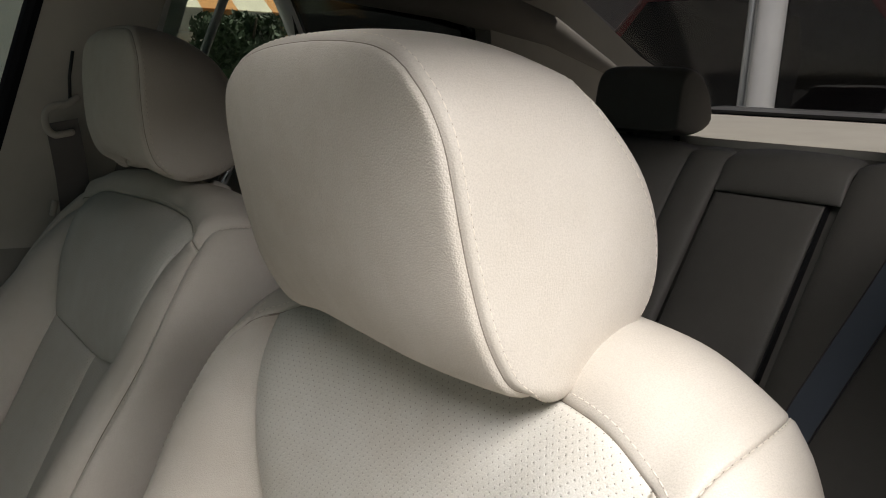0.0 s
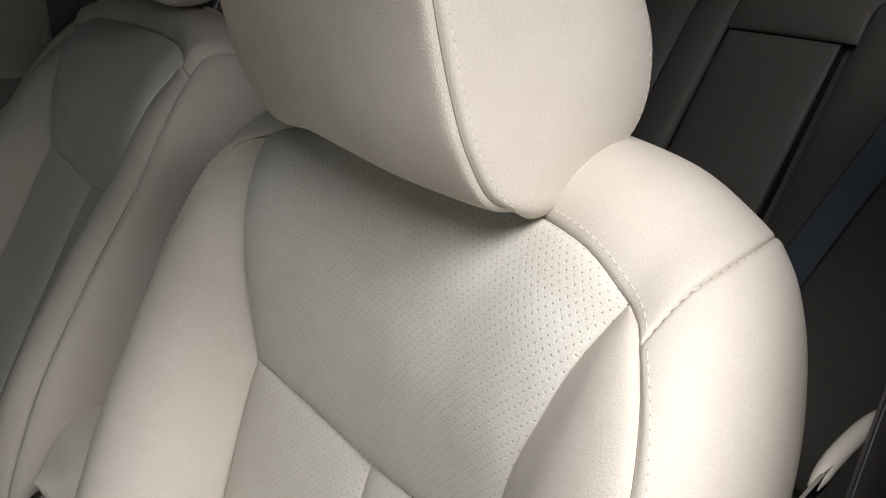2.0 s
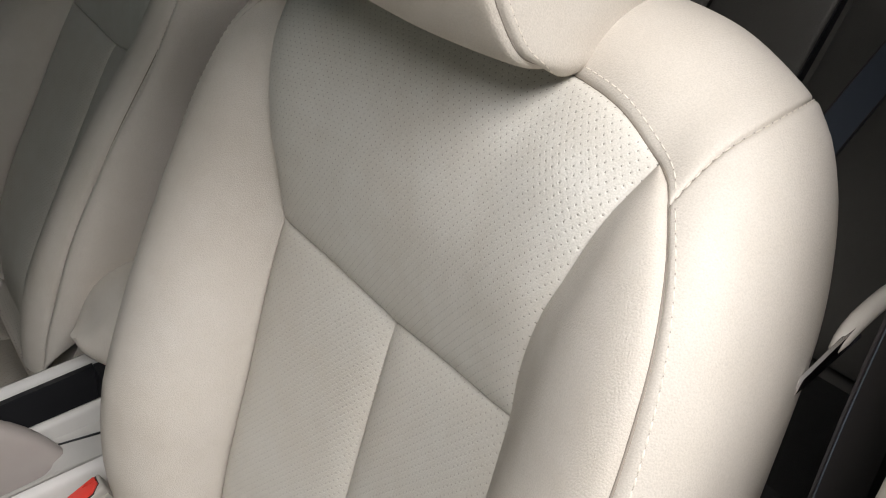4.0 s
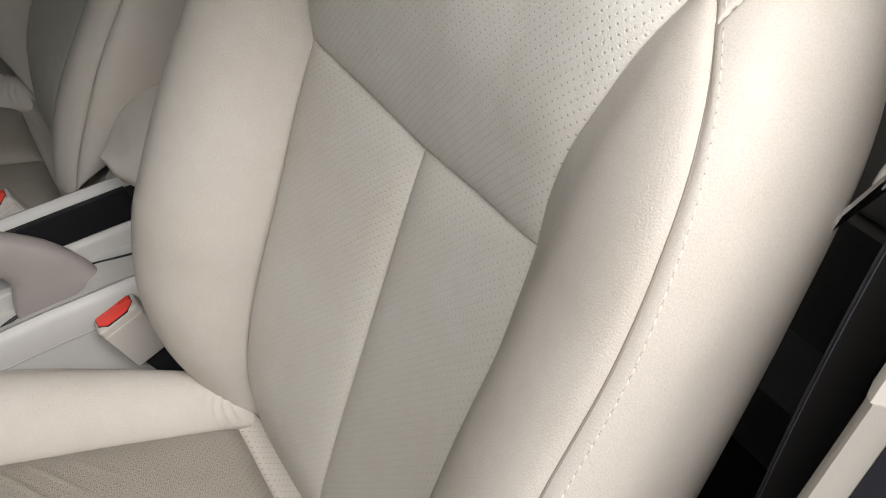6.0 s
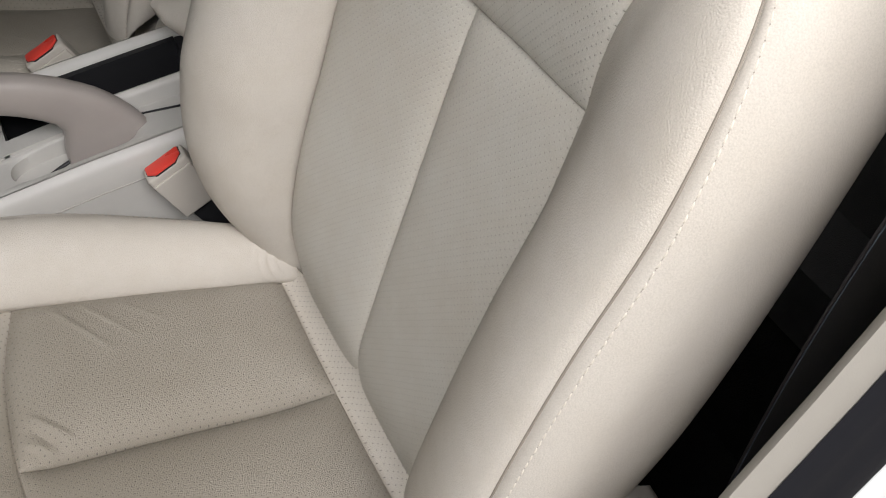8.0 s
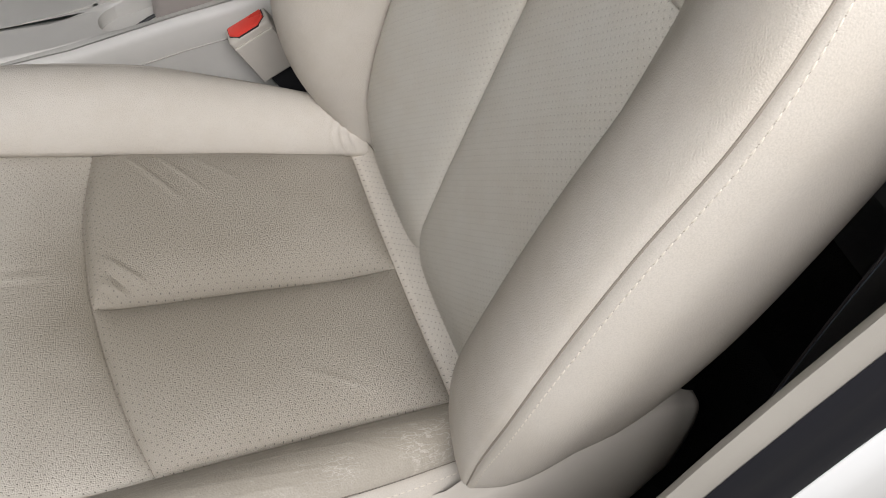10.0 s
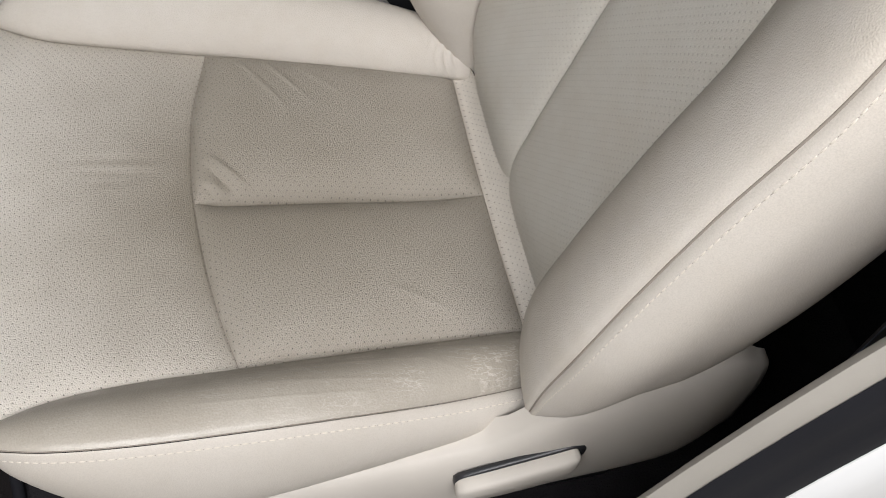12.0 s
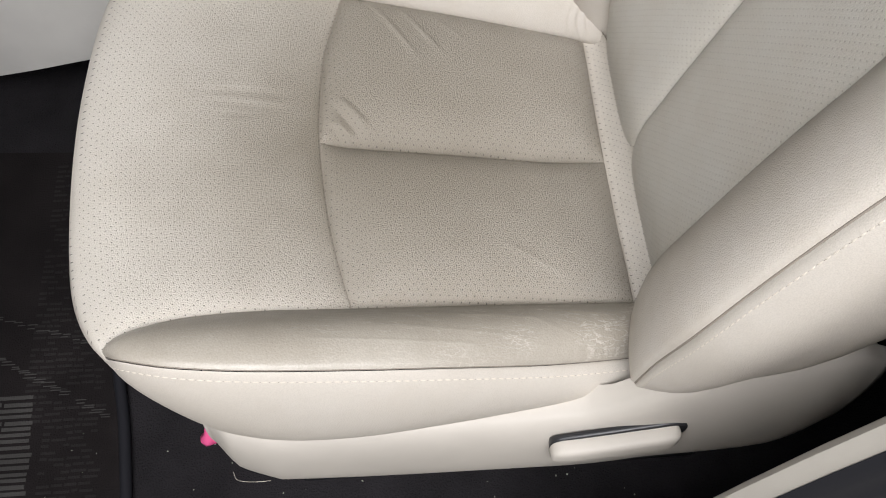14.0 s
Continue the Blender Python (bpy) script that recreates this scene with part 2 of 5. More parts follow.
def solid(name, bm, mat, parent=None, label="", smooth=True, bevel=0.0, segments=2):
    if bevel:
        bmesh.ops.bevel(bm, geom=[e for e in bm.edges if e.calc_face_angle(0) > 0.5], offset=bevel, segments=segments, profile=0.6, affect="EDGES", clamp_overlap=True)
    bmesh.ops.recalc_face_normals(bm, faces=bm.faces)
    bm.verts.index_update()
    vs = [v.co[:] for v in bm.verts]
    fs = [[v.index for v in f.verts] for f in bm.faces]
    bm.free()
    ob = part(name, vs, fs, mat, parent, label, smooth=False)
    if smooth:
        ob.data.polygons.foreach_set("use_smooth", [True] * len(ob.data.polygons))
        ob.data.set_sharp_from_angle(angle=radians(40))
    return ob


def box_bm(x0, x1, y0, y1, z0, z1):
    bm = bmesh.new()
    bmesh.ops.create_cube(bm, size=1.0)
    bmesh.ops.transform(bm, matrix=Matrix.Translation(((x0 + x1) / 2, (y0 + y1) / 2, (z0 + z1) / 2)) @ Matrix.Diagonal((x1 - x0, y1 - y0, z1 - z0, 1)), verts=bm.verts)
    return bm


def prism_bm(outline, axis, a, b):
    """Extrudes a closed outline of 2D points along an axis ('x', 'y' or 'z') from a to b."""
    put = {"x": lambda p, d: (d, p[0], p[1]), "y": lambda p, d: (p[0], d, p[1]), "z": lambda p, d: (p[0], p[1], d)}[axis]
    bm = bmesh.new()
    lo = [bm.verts.new(put(p, a)) for p in outline]
    hi = [bm.verts.new(put(p, b)) for p in outline]
    n = len(outline)
    bm.faces.new(lo)
    bm.faces.new(hi[::-1])
    for i in range(n):
        bm.faces.new((lo[i], hi[i], hi[(i + 1) % n], lo[(i + 1) % n]))
    return bm


def spline(pts, n=40):
    """n points evenly spaced along a smooth curve through pts."""
    p = np.array(pts, float)
    if len(p) == 2:
        return p[0] + np.linspace(0, 1, n)[:, None] * (p[1] - p[0])
    q = np.vstack([2 * p[0] - p[1], p, 2 * p[-1] - p[-2]])
    out = []
    for i in range(1, len(q) - 2):
        a, b, c, d = q[i - 1:i + 3]
        t = np.linspace(0, 1, 24, endpoint=False)[:, None]
        out.append(0.5 * (2 * b + (c - a) * t + (2 * a - 5 * b + 4 * c - d) * t ** 2 + (3 * b - a - 3 * c + d) * t ** 3))
    out = np.vstack(out + [p[-1:]])
    s = np.r_[0, np.cumsum(np.linalg.norm(np.diff(out, axis=0), axis=1))]
    g = np.linspace(0, s[-1], n)
    return np.stack([np.interp(g, s, out[:, k]) for k in range(3)], 1)


def join(*curves):
    """One even polyline out of several that meet end to end."""
    out = np.vstack([curves[0]] + [c[1:] for c in curves[1:]])
    s = np.r_[0, np.cumsum(np.linalg.norm(np.diff(out, axis=0), axis=1))]
    g = np.linspace(0, s[-1], 260)
    return np.stack([np.interp(g, s, out[:, k]) for k in range(3)], 1)


def resample(c, g):
    k = np.linspace(0, 1, len(c))
    return np.stack([np.interp(g, k, c[:, j]) for j in range(3)], 1)


def graded(length, n):
    """Steps from 0 to 1, closer together within a few millimetres of both ends."""
    near = np.array([0, 0.0004, 0.0008, 0.0013, 0.002, 0.0032, 0.0055]) / max(length, 0.03)
    return np.concatenate([near, np.linspace(near[-1], 1 - near[-1], max(n - 12, 4))[1:-1], 1 - near[::-1]])


def panel(name, c0, c1, d0, d1, mat, parent, bulge=0.0, pu=0.5, pv=0.5, puff=0.003, roll=0.006, edges="1111", nu=40, nv=40, inside=None, label="", extra=None, peak=1.0, pu_end=None, cliff=0.45, level=False):
    """A stuffed panel between four sewn edges: c0 and c1 run one way, d0 and d1 join their starts and ends. inside: a point within the stuffing.
    puff: how far it stands over the seams; bulge: its crown; peak: shifts the crown towards c1; pu_end: another fall-off at the far end of u; cliff: the share of puff that drops steeply into the seam; edges: which of u0 u1 v0 v1 are sewn down; level: punched rows run level instead of along c0."""
    span = lambda *cs: np.mean([np.linalg.norm(np.diff(c, axis=0), axis=1).sum() for c in cs])
    gu = graded(span(c0, c1), nu)
    gv = graded(span(d0, d1), nv)
    if span(d0, d1) < 1e-4:
        gv = graded(np.linalg.norm(c1[len(c1) // 2] - c0[len(c0) // 2]), nv)
    nu, nv = len(gu), len(gv)
    C0, C1, D0, D1 = resample(c0, gu), resample(c1, gu), resample(d0, gv), resample(d1, gv)
    u, v = gu[None, :, None], gv[:, None, None]
    S = (1 - v) * C0[None] + v * C1[None] + (1 - u) * D0[:, None] + u * D1[:, None]
    S = S - ((1 - u) * (1 - v) * C0[0] + u * (1 - v) * C0[-1] + (1 - u) * v * C1[0] + u * v * C1[-1])
    du = np.gradient(S, axis=1)
    dv = np.gradient(S, axis=0)
    N = np.cross(du, dv)
    ln = np.linalg.norm(N, axis=2, keepdims=True)
    N = N / np.maximum(ln, 1e-12)
    for i in (0, -1):
        bad = ln[i, :, 0] < 1e-9
        N[i][bad] = N[1 if i == 0 else -2][bad]
    flip = float((N * (S - np.asarray(inside, float))).sum()) < 0
    if flip:
        N = -N
    lu = np.linalg.norm(np.diff(S, axis=1), axis=2)
    lv = np.linalg.norm(np.diff(S, axis=0), axis=2)
    su = np.concatenate([np.zeros((nv, 1)), np.cumsum(lu, axis=1)], 1)
    sv = np.concatenate([np.zeros((1, nu)), np.cumsum(lv, axis=0)], 0)
    k = np.ones((nv, nu))
    for flag, dist in zip(edges, (su, su[:, -1:] - su, sv, sv[-1:] - sv)):
        if flag == "1":
            k = k * (1 - (1 - cliff) * np.exp(-dist / roll) - cliff * np.exp(-dist / 0.0011))
    U, V = np.broadcast_to(gu[None, :], (nv, nu)), np.broadcast_to(gv[:, None], (nv, nu))
    W = V ** peak
    p = np.where(U > 0.5, pu if pu_end is None else pu_end, pu)
    h = puff * k + bulge * (4 * U * (1 - U) + 1e-9) ** p * (4 * W * (1 - W) + 1e-9) ** pv
    if extra is not None:
        h = h + extra(U, V, S) * np.minimum(k * 1.2, 1)
    S = S + N * h[:, :, None]
    half = su[:, -1:] / 2
    uv = np.stack([su - half + 1.0, sv + 1.0 + (1.3 * (C0[None, :, 2] - C0[:, 2].min()) if level else 0.0)], 2)
    ids = np.arange(nu * nv).reshape(nv, nu)
    faces = np.stack([ids[:-1, :-1], ids[:-1, 1:], ids[1:, 1:], ids[1:, :-1]], 2).reshape(-1, 4)
    if flip:
        faces = faces[:, ::-1]
    ob = part(name, S.reshape(-1, 3), faces.tolist(), mat, parent, label, uv.reshape(-1, 2))
    return ob, S, N, (su, sv)


def tube(name, curve, radius, mat, parent=None, label="", sides=8, flat=None):
    """A round cord or bar along a curve; radius may be a list; flat = (width, thickness, up) makes a strap."""
    c = np.asarray(curve, float)
    n = len(c)
    r = np.broadcast_to(np.asarray(radius, float), (n,))
    tan = np.gradient(c, axis=0)
    tan /= np.linalg.norm(tan, axis=1, keepdims=True)
    ref = np.array(flat[2], float) if flat else np.array([0.31, 0.17, 0.93])
    vs, fs = [], []
    ang = np.linspace(0, 2 * np.pi, sides, endpoint=False)
    if flat:
        w, th = flat[0] / 2, flat[1] / 2
        prof = [(-w, -th), (w, -th), (w, th), (-w, th)]
        sides = 4
    else:
        prof = [(np.cos(a), np.sin(a)) for a in ang]
    for i in range(n):
        a = np.cross(tan[i], ref)
        a /= np.linalg.norm(a)
        b = np.cross(a, tan[i])
        for p, q in prof:
            vs.append(c[i] + (a * p + b * q) * (1 if flat else r[i]))
    for i in range(n - 1):
        for k in range(sides):
            fs.append((i * sides + k, i * sides + (k + 1) % sides, (i + 1) * sides + (k + 1) % sides, (i + 1) * sides + k))
    fs.append(tuple(range(sides))[::-1])
    fs.append(tuple((n - 1) * sides + k for k in range(sides)))
    ob = part(name, vs, fs, mat, parent, label)
    if flat:
        ob.data.set_sharp_from_angle(angle=radians(40))
    return ob


def stitches(name, line, normals, parent, pitch=0.0060, length=0.0042, thick=0.00044):
    """A row of thread stitches lying on a surface along a line."""
    c = np.asarray(line, float)
    s = np.r_[0, np.cumsum(np.linalg.norm(np.diff(c, axis=0), axis=1))]
    at = lambda d, a: np.array([np.interp(d, s, a[:, k]) for k in range(3)])
    vs, fs, hv, hf = [], [], [], []
    for d in np.arange(pitch, s[-1] - pitch, pitch):
        p, q = at(d - length / 2, c), at(d + length / 2, c)
        t = (q - p) / max(np.linalg.norm(q - p), 1e-9)
        nn = at(d, normals)
        nn = nn / max(np.linalg.norm(nn), 1e-9)
        b = np.cross(t, nn)
        k = len(vs)
        for f, w in ((0, 0.45), (0.25, 1.0), (0.75, 1.0), (1, 0.45)):
            o = p + (q - p) * f
            lift = nn * thick * (1.0 if 0 < f < 1 else 0.05)
            vs += [o + b * thick * w - nn * thick * 0.4, o + lift + nn * thick * 0.5 * w, o - b * thick * w - nn * thick * 0.4]
        for i in range(3):
            a0 = k + 3 * i
            fs += [(a0, a0 + 3, a0 + 4, a0 + 1), (a0 + 1, a0 + 4, a0 + 5, a0 + 2)]
        fs += [(k, k + 1, k + 2), (k + 9, k + 11, k + 10)]
        o = at(d + pitch / 2, c) + nn * 0.00012
        k = len(hv)
        hv += [o + t * math.cos(a) * 0.00045 + b * math.sin(a) * 0.00035 for a in np.linspace(0, 2 * np.pi, 6, endpoint=False)]
        hf.append(tuple(range(k, k + 6)))
    tagged(part("needle_holes", hv, hf, pricked, parent, "dark needle holes between the stitches"), kind="stuff")
    ob = part(name, vs, fs, thread, parent, "cream sewing thread")
    return tagged(ob, kind="stuff")


def inset_line(S, N, sv, dist, rows="v0"):
    """A line that runs along one edge of a panel at a set distance from it."""
    pts, nor = [], []
    for j in range(S.shape[1]):
        col, cn, d = S[:, j], N[:, j], sv[:, j]
        if rows == "v1":
            col, cn, d = col[::-1], cn[::-1], (d[-1] - d)[::-1]
        x = min(dist, d[-1] * 0.5)
        pts.append([np.interp(x, d, col[:, k]) for k in range(3)])
        nor.append([np.interp(x, d, cn[:, k]) for k in range(3)])
    return np.array(pts), np.array(nor)


# ---- the front seats ----
BIGHT = np.array([0.006, 0.0, 0.30])
TILT = radians(15.5)


def front_seat(shift, recline, lift, setback, door_side, label, shallow=0.0, head_size=1.0, sink=0.0):
    """A leather bucket seat. shift: where it stands; recline: extra degrees of the backrest; lift: how far the head restraint is drawn out; setback: how far it sits to the rear; door_side: -1 or 1; shallow: by how much its backrest bolsters stand less proud; head_size: scale of the head restraint; sink: how much lower the cushion sits."""
    off = np.array(shift, float)
    a = TILT + radians(recline)
    up = np.array([np.sin(a), 0, np.cos(a)])
    fwd = np.array([-np.cos(a), 0, np.sin(a)])
    up0 = np.array([np.sin(TILT), 0, np.cos(TILT)])
    fwd0 = np.array([-np.cos(TILT), 0, np.sin(TILT)])
    seat = thing("front_seat", tuple(off + np.array([-0.16, 0, 0.0])), label, "car seat", "front seats")

    def sub(name):
        ob = new(name)
        ob.parent = seat
        ORIGIN[ob] = ORIGIN[seat]
        return ob

    def B(pts):
        """Backrest coordinates (y, height, forward) to the world."""
        p = np.asarray(pts, float)
        return BIGHT + off + p[:, 0:1] * np.array([0, 1, 0]) + p[:, 1:2] * up + p[:, 2:3] * fwd

    def C(pts):
        return np.asarray(pts, float) + off - np.array([0.0, 0.0, sink])

    def Hd(pts):
        """Head restraint coordinates, given for the upright lowered seat."""
        hub = np.array([0.13, 0.0, 0.86])
        p = hub + (np.asarray(pts, float) - hub) * head_size - BIGHT
        return B(np.stack([p[:, 1], p @ up0 + lift, p @ fwd0 - setback], 1))

    def M(pts):
        return np.asarray(pts, float) * np.array([-1, 1, 1])

    def line(f, pts, n=60):
        return f(spline(pts, n))

    # -- backrest
    low = [(-0.138, -0.01, -0.024), (-0.141, 0.035, -0.004), (-0.141, 0.08, 0.012), (-0.144, 0.15, 0.018), (-0.143, 0.25, 0.018), (-0.145, 0.32, 0.018), (-0.143, 0.381, 0.018)]
    high = [(-0.143, 0.381, 0.018), (-0.147, 0.415, 0.028), (-0.156, 0.447, 0.037), (-0.167, 0.478, 0.040), (-0.176, 0.508, 0.039), (-0.187, 0.543, 0.029)]
    vee = [(-0.143, 0.381, 0.018), (-0.07, 0.373, 0.006), (0, 0.367, 0.0), (0.07, 0.373, 0.006), (0.143, 0.381, 0.018)]
    side = [(-0.228, 0.035, 0.045), (-0.236, 0.09, 0.06), (-0.246, 0.16, 0.073), (-0.249, 0.24, 0.077), (-0.251, 0.32, 0.076), (-0.253, 0.40, 0.070),
            (-0.244, 0.465, 0.062), (-0.228, 0.505, 0.052), (-0.208, 0.53, 0.040)]
    side = [(y, v, n - shallow) for y, v, n in side]
    neck = [side[-1], (-0.199, 0.5375, 0.034), (-0.187, 0.543, 0.029)]
    crest = [(-0.187, 0.543, 0.029), (-0.150, 0.558, 0.025), (-0.10, 0.563, 0.015), (-0.05, 0.566, 0.012), (0, 0.567, 0.010)]
    crest = crest + [(-y, v, n) for y, v, n in crest[-2::-1]]
    st = side[-1]
    edge = (-0.187, 0.584, -0.067)
    rear = [(-0.192, 0.165, -0.11), (-0.192, 0.22, -0.115), (-0.192, 0.30, -0.115), (-0.194, 0.42, -0.11), (-0.200, 0.49, -0.10), (-0.199, 0.535, -0.09), (-0.195, 0.565, -0.078), edge]
    cut = [side[0], (-0.243, 0.068, 0.03), (-0.245, 0.105, 0.008), (-0.245, 0.13, -0.018), (-0.228, 0.158, -0.065), rear[0]]
    hem = [edge, (-0.12, 0.602, -0.07), (0, 0.606, -0.075), (0.12, 0.602, -0.07), (0.187, 0.584, -0.067)]
    tack = [st, (-0.2105, 0.556, 0.022), (-0.2110, 0.5735, -0.005), (-0.202, 0.583, -0.038), edge]
    lowmid = [(0, -0.01, -0.022), (0, 0.04, -0.003), (0, 0.09, 0.0), (0, 0.2, 0.0), (0, 0.367, 0.0)]
    foot = [(-0.138, -0.01, -0.024), (0, -0.01, -0.022)]
    back = sub("backrest")
    core = B([(0, 0.3, -0.08)])[0]
    panel("upper_insert", line(B, vee), line(B, crest), line(B, high), line(B, M(high)), hide_perf, back, inside=core, bulge=0.010, puff=0.003, edges="1111", nu=60, nv=50, label="perforated leather centre panel", level=True)
    heights = [0.03, 0.08, 0.13, 0.20, 0.30, 0.36, 0.42, 0.48, 0.54]
    FULL = ([0.0] * 9, [0.000, 0.008, 0.014, 0.017, 0.003, -0.009, -0.018, -0.022, -0.020])
    for s in (1, -1):
        f = (lambda p: M(p)) if s < 0 else (lambda p: p)
        half = [vee[0], vee[1], vee[2]]
        panel("lower_insert", line(B, f(foot)), line(B, f(half)), line(B, f(low)), line(B, f(lowmid)), hide_perf_low, back, inside=core, bulge=0.004, puff=0.0060, edges="1101", roll=0.009, cliff=0.2, nu=40, nv=60, label="perforated leather centre panel")
        walls = join(line(B, f(low)), line(B, f(high)))
        edging = side if s > 0 else [(y + np.interp(v, [0.16, 0.30, 0.40, 0.465, 0.505, 0.53], [-0.004, 0.0, 0.007, 0.012, 0.006, 0.0]), v, n) for y, v, n in side]
        rim = join(line(B, f(edging)), line(B, f(neck)))
        base = [low[0], (-0.165, 0.022, 0.022), (-0.20, 0.030, 0.038), side[0]]
        panel("bolster", walls, rim, line(B, f(base)), line(B, f([high[-1], high[-1]])), hide_edge if s > 0 else hide_soft, back, inside=core, bulge=0.0125 if s > 0 else 0.033, pu=0.6, pv=0.75, peak=1.8 if s > 0 else 1.5,
              puff=0.0034, roll=0.0013, edges="0011", nu=70, nv=30, label="grained leather side bolster",
              extra=lambda U, V, S: (np.interp((S - BIGHT - off) @ up, heights, FULL[1 if s < 0 else 0]) - 0.003 * np.clip((U - 0.62) / 0.38, 0, 1) ** 1.2) * (4 * V * (1 - V)) ** 0.6)
        ob, S, N, (su, sv) = panel("side_panel", line(B, f(edging), 90), line(B, f(rear), 90), line(B, f(cut)), line(B, f(tack)), hide, back, inside=core,
                                   bulge=0.0195, pu=0.45, pv=0.6, pu_end=1.0, puff=0.0030, roll=0.0012, edges="0111", nu=70, nv=30, label="smooth leather side panel")
        p, q = inset_line(S, N, sv, 0.0052)
        stitches("stitching", p, q, ob)
        tube("seam", rim, 0.0009, seam_shade, back, "sewn seam, the shade of its groove in brown", 6)
        stitches("stitching", S[:, -1] + N[:, -8] * 0.0014, N[:, -8], ob, length=0.0036, thick=0.00030)
    full = join(line(B, neck), line(B, crest), line(B, M(neck))[::-1])
    ob, S, N, (su, sv) = panel("top_panel", full, line(B, hem, 120), line(B, tack), line(B, M(tack)), hide, back, inside=core, bulge=0.008, pu=0.45, pv=0.6, puff=0.0018, roll=0.0009, edges="1111", nu=90, nv=26, label="smooth leather shoulder panel")
    p, q = inset_line(S, N, sv, 0.0058)
    stitches("stitching", p, q, ob)
    tube("seam", line(B, crest, 80), 0.0005, seam_shade, back, "sewn seam, the shade of its groove in brown", 6)
    panel("rear_cover", line(B, [rear[0], (0, 0.10, -0.12), (0.192, 0.165, -0.11)]), line(B, hem), line(B, rear), line(B, M(rear)), hide, back, inside=core, bulge=0.03, pu=0.4, pv=0.4, puff=0.0, edges="0000", label="leather back cover")

    # -- head restraint
    head = sub("headrest")
    skull = Hd([(0.13, 0, 0.94)])[0]
    front = [(0.132, -0.103, 0.853), (0.108, -0.113, 0.859), (0.094, -0.115, 0.868), (0.079, -0.116, 0.893), (0.069, -0.116, 0.921), (0.063, -0.116, 0.942), (0.058, -0.116, 0.962), (0.053, -0.114, 0.985), (0.049, -0.106, 1.004), (0.048, -0.090, 1.0185)]
    brow = [(0.048, -0.090, 1.0185), (0.050, -0.072, 1.0255), (0.053, -0.045, 1.030), (0.055, 0, 1.032), (0.053, 0.045, 1.030), (0.050, 0.072, 1.0255), (0.048, 0.090, 1.0185)]
    tail = [(0.132, -0.103, 0.853), (0.150, -0.104, 0.854), (0.174, -0.101, 0.862), (0.196, -0.10, 0.875), (0.213, -0.10, 0.896), (0.215, -0.10, 0.925), (0.200, -0.10, 0.958), (0.172, -0.096, 0.992), (0.160, -0.085, 1.010)]
    nape = [(0.160, -0.085, 1.010), (0.155, -0.045, 1.022), (0.154, 0, 1.025), (0.155, 0.045, 1.022), (0.160, 0.085, 1.010)]
    chin = [(0.132, -0.103, 0.853), (0.119, -0.05, 0.860), (0.115, 0, 0.866), (0.119, 0.05, 0.866), (0.132, 0.103, 0.853)]
    mir = lambda pts: [(x, -y, z) for x, y, z in pts]
    panel("front_panel", line(Hd, chin), line(Hd, brow), line(Hd, front), line(Hd, mir(front)), hide_head, head, inside=skull, bulge=0.012, pu=0.6, pv=0.9, puff=0.003, roll=0.0009, edges="1111", nu=60, nv=60, label="grained leather front panel")
    Fseam = join(line(Hd, front), line(Hd, brow), line(Hd, mir(front))[::-1])
    tube("seam", Fseam, 0.00042, seam_shade, head, "sewn seam, the shade of its groove in brown", 6)
    Rseam = join(line(Hd, tail), line(Hd, nape), line(Hd, mir(tail))[::-1])
    ob, S, N, (su, sv) = panel("side_band", Fseam, Rseam, line(Hd, [front[0], front[0]]), line(Hd, [mir(front)[0]] * 2), hide, head, inside=skull, bulge=0.0075, pu=0.22, pv=0.7, puff=0.003, roll=0.0009, edges="0011", nu=130, nv=30, label="smooth leather band round the sides",
                                   extra=lambda U, V, S: 0.010 * np.exp(-((U - 0.86) / 0.09) ** 2) * (4 * V * (1 - V)) ** 0.7)
    p, q = inset_line(S, N, sv, 0.0045)
    stitches("stitching", p, q, ob, thick=0.00034)
    p, q = inset_line(S, N, sv, 0.0045, "v1")
    stitches("stitching", p, q, ob, thick=0.0003)
    panel("rear_panel", line(Hd, chin), line(Hd, nape), line(Hd, tail), line(Hd, mir(tail)), hide, head, inside=skull, bulge=0.02, puff=0.003, roll=0.0009, edges="1111")
    for y in (-0.055, 0.055):
        tube("post", B([(y, 0.55, -0.03), (y, 0.60 + lift, -0.03), (y, 0.64 + lift, -0.03)]), 0.0062, chrome, head, "chrome post", 12)
        tube("post_guide", B([(y, 0.585, -0.03), (y, 0.612, -0.03), (y, 0.619, -0.03), (y, 0.620, -0.03)]), [0.015, 0.015, 0.013, 0.008], plastic, back, "plastic post sleeve", 14)

    # -- cushion
    cush = sub("cushion")
    pith = C([(-0.2, 0, 0.2)])[0]
    seam = [(-0.002, -0.141, 0.295), (-0.06, -0.145, 0.308), (-0.125, -0.150, 0.323), (-0.18, -0.154, 0.335), (-0.233, -0.158, 0.347)]
    seamf = [(-0.233, -0.158, 0.347), (-0.305, -0.163, 0.362), (-0.356, -0.170, 0.370), (-0.387, -0.181, 0.374), (-0.403, -0.196, 0.372)]
    drop = [(-0.403, -0.196, 0.372), (-0.392, -0.204, 0.352), (-0.366, -0.213, 0.318), (-0.345, -0.218, 0.285)]
    cross = [(-0.233, -0.158, 0.347), (-0.244, -0.108, 0.346), (-0.251, -0.056, 0.345), (-0.255, 0, 0.343), (-0.254, 0.039, 0.345), (-0.249, 0.094, 0.346), (-0.233, 0.158, 0.347)]
    pipe = [(0.03, -0.188, 0.300), (-0.02, -0.197, 0.317), (-0.09, -0.210, 0.346), (-0.17, -0.220, 0.377), (-0.235, -0.224, 0.393), (-0.30, -0.225, 0.404), (-0.35, -0.220, 0.405), (-0.385, -0.209, 0.395), (-0.403, -0.196, 0.372)]
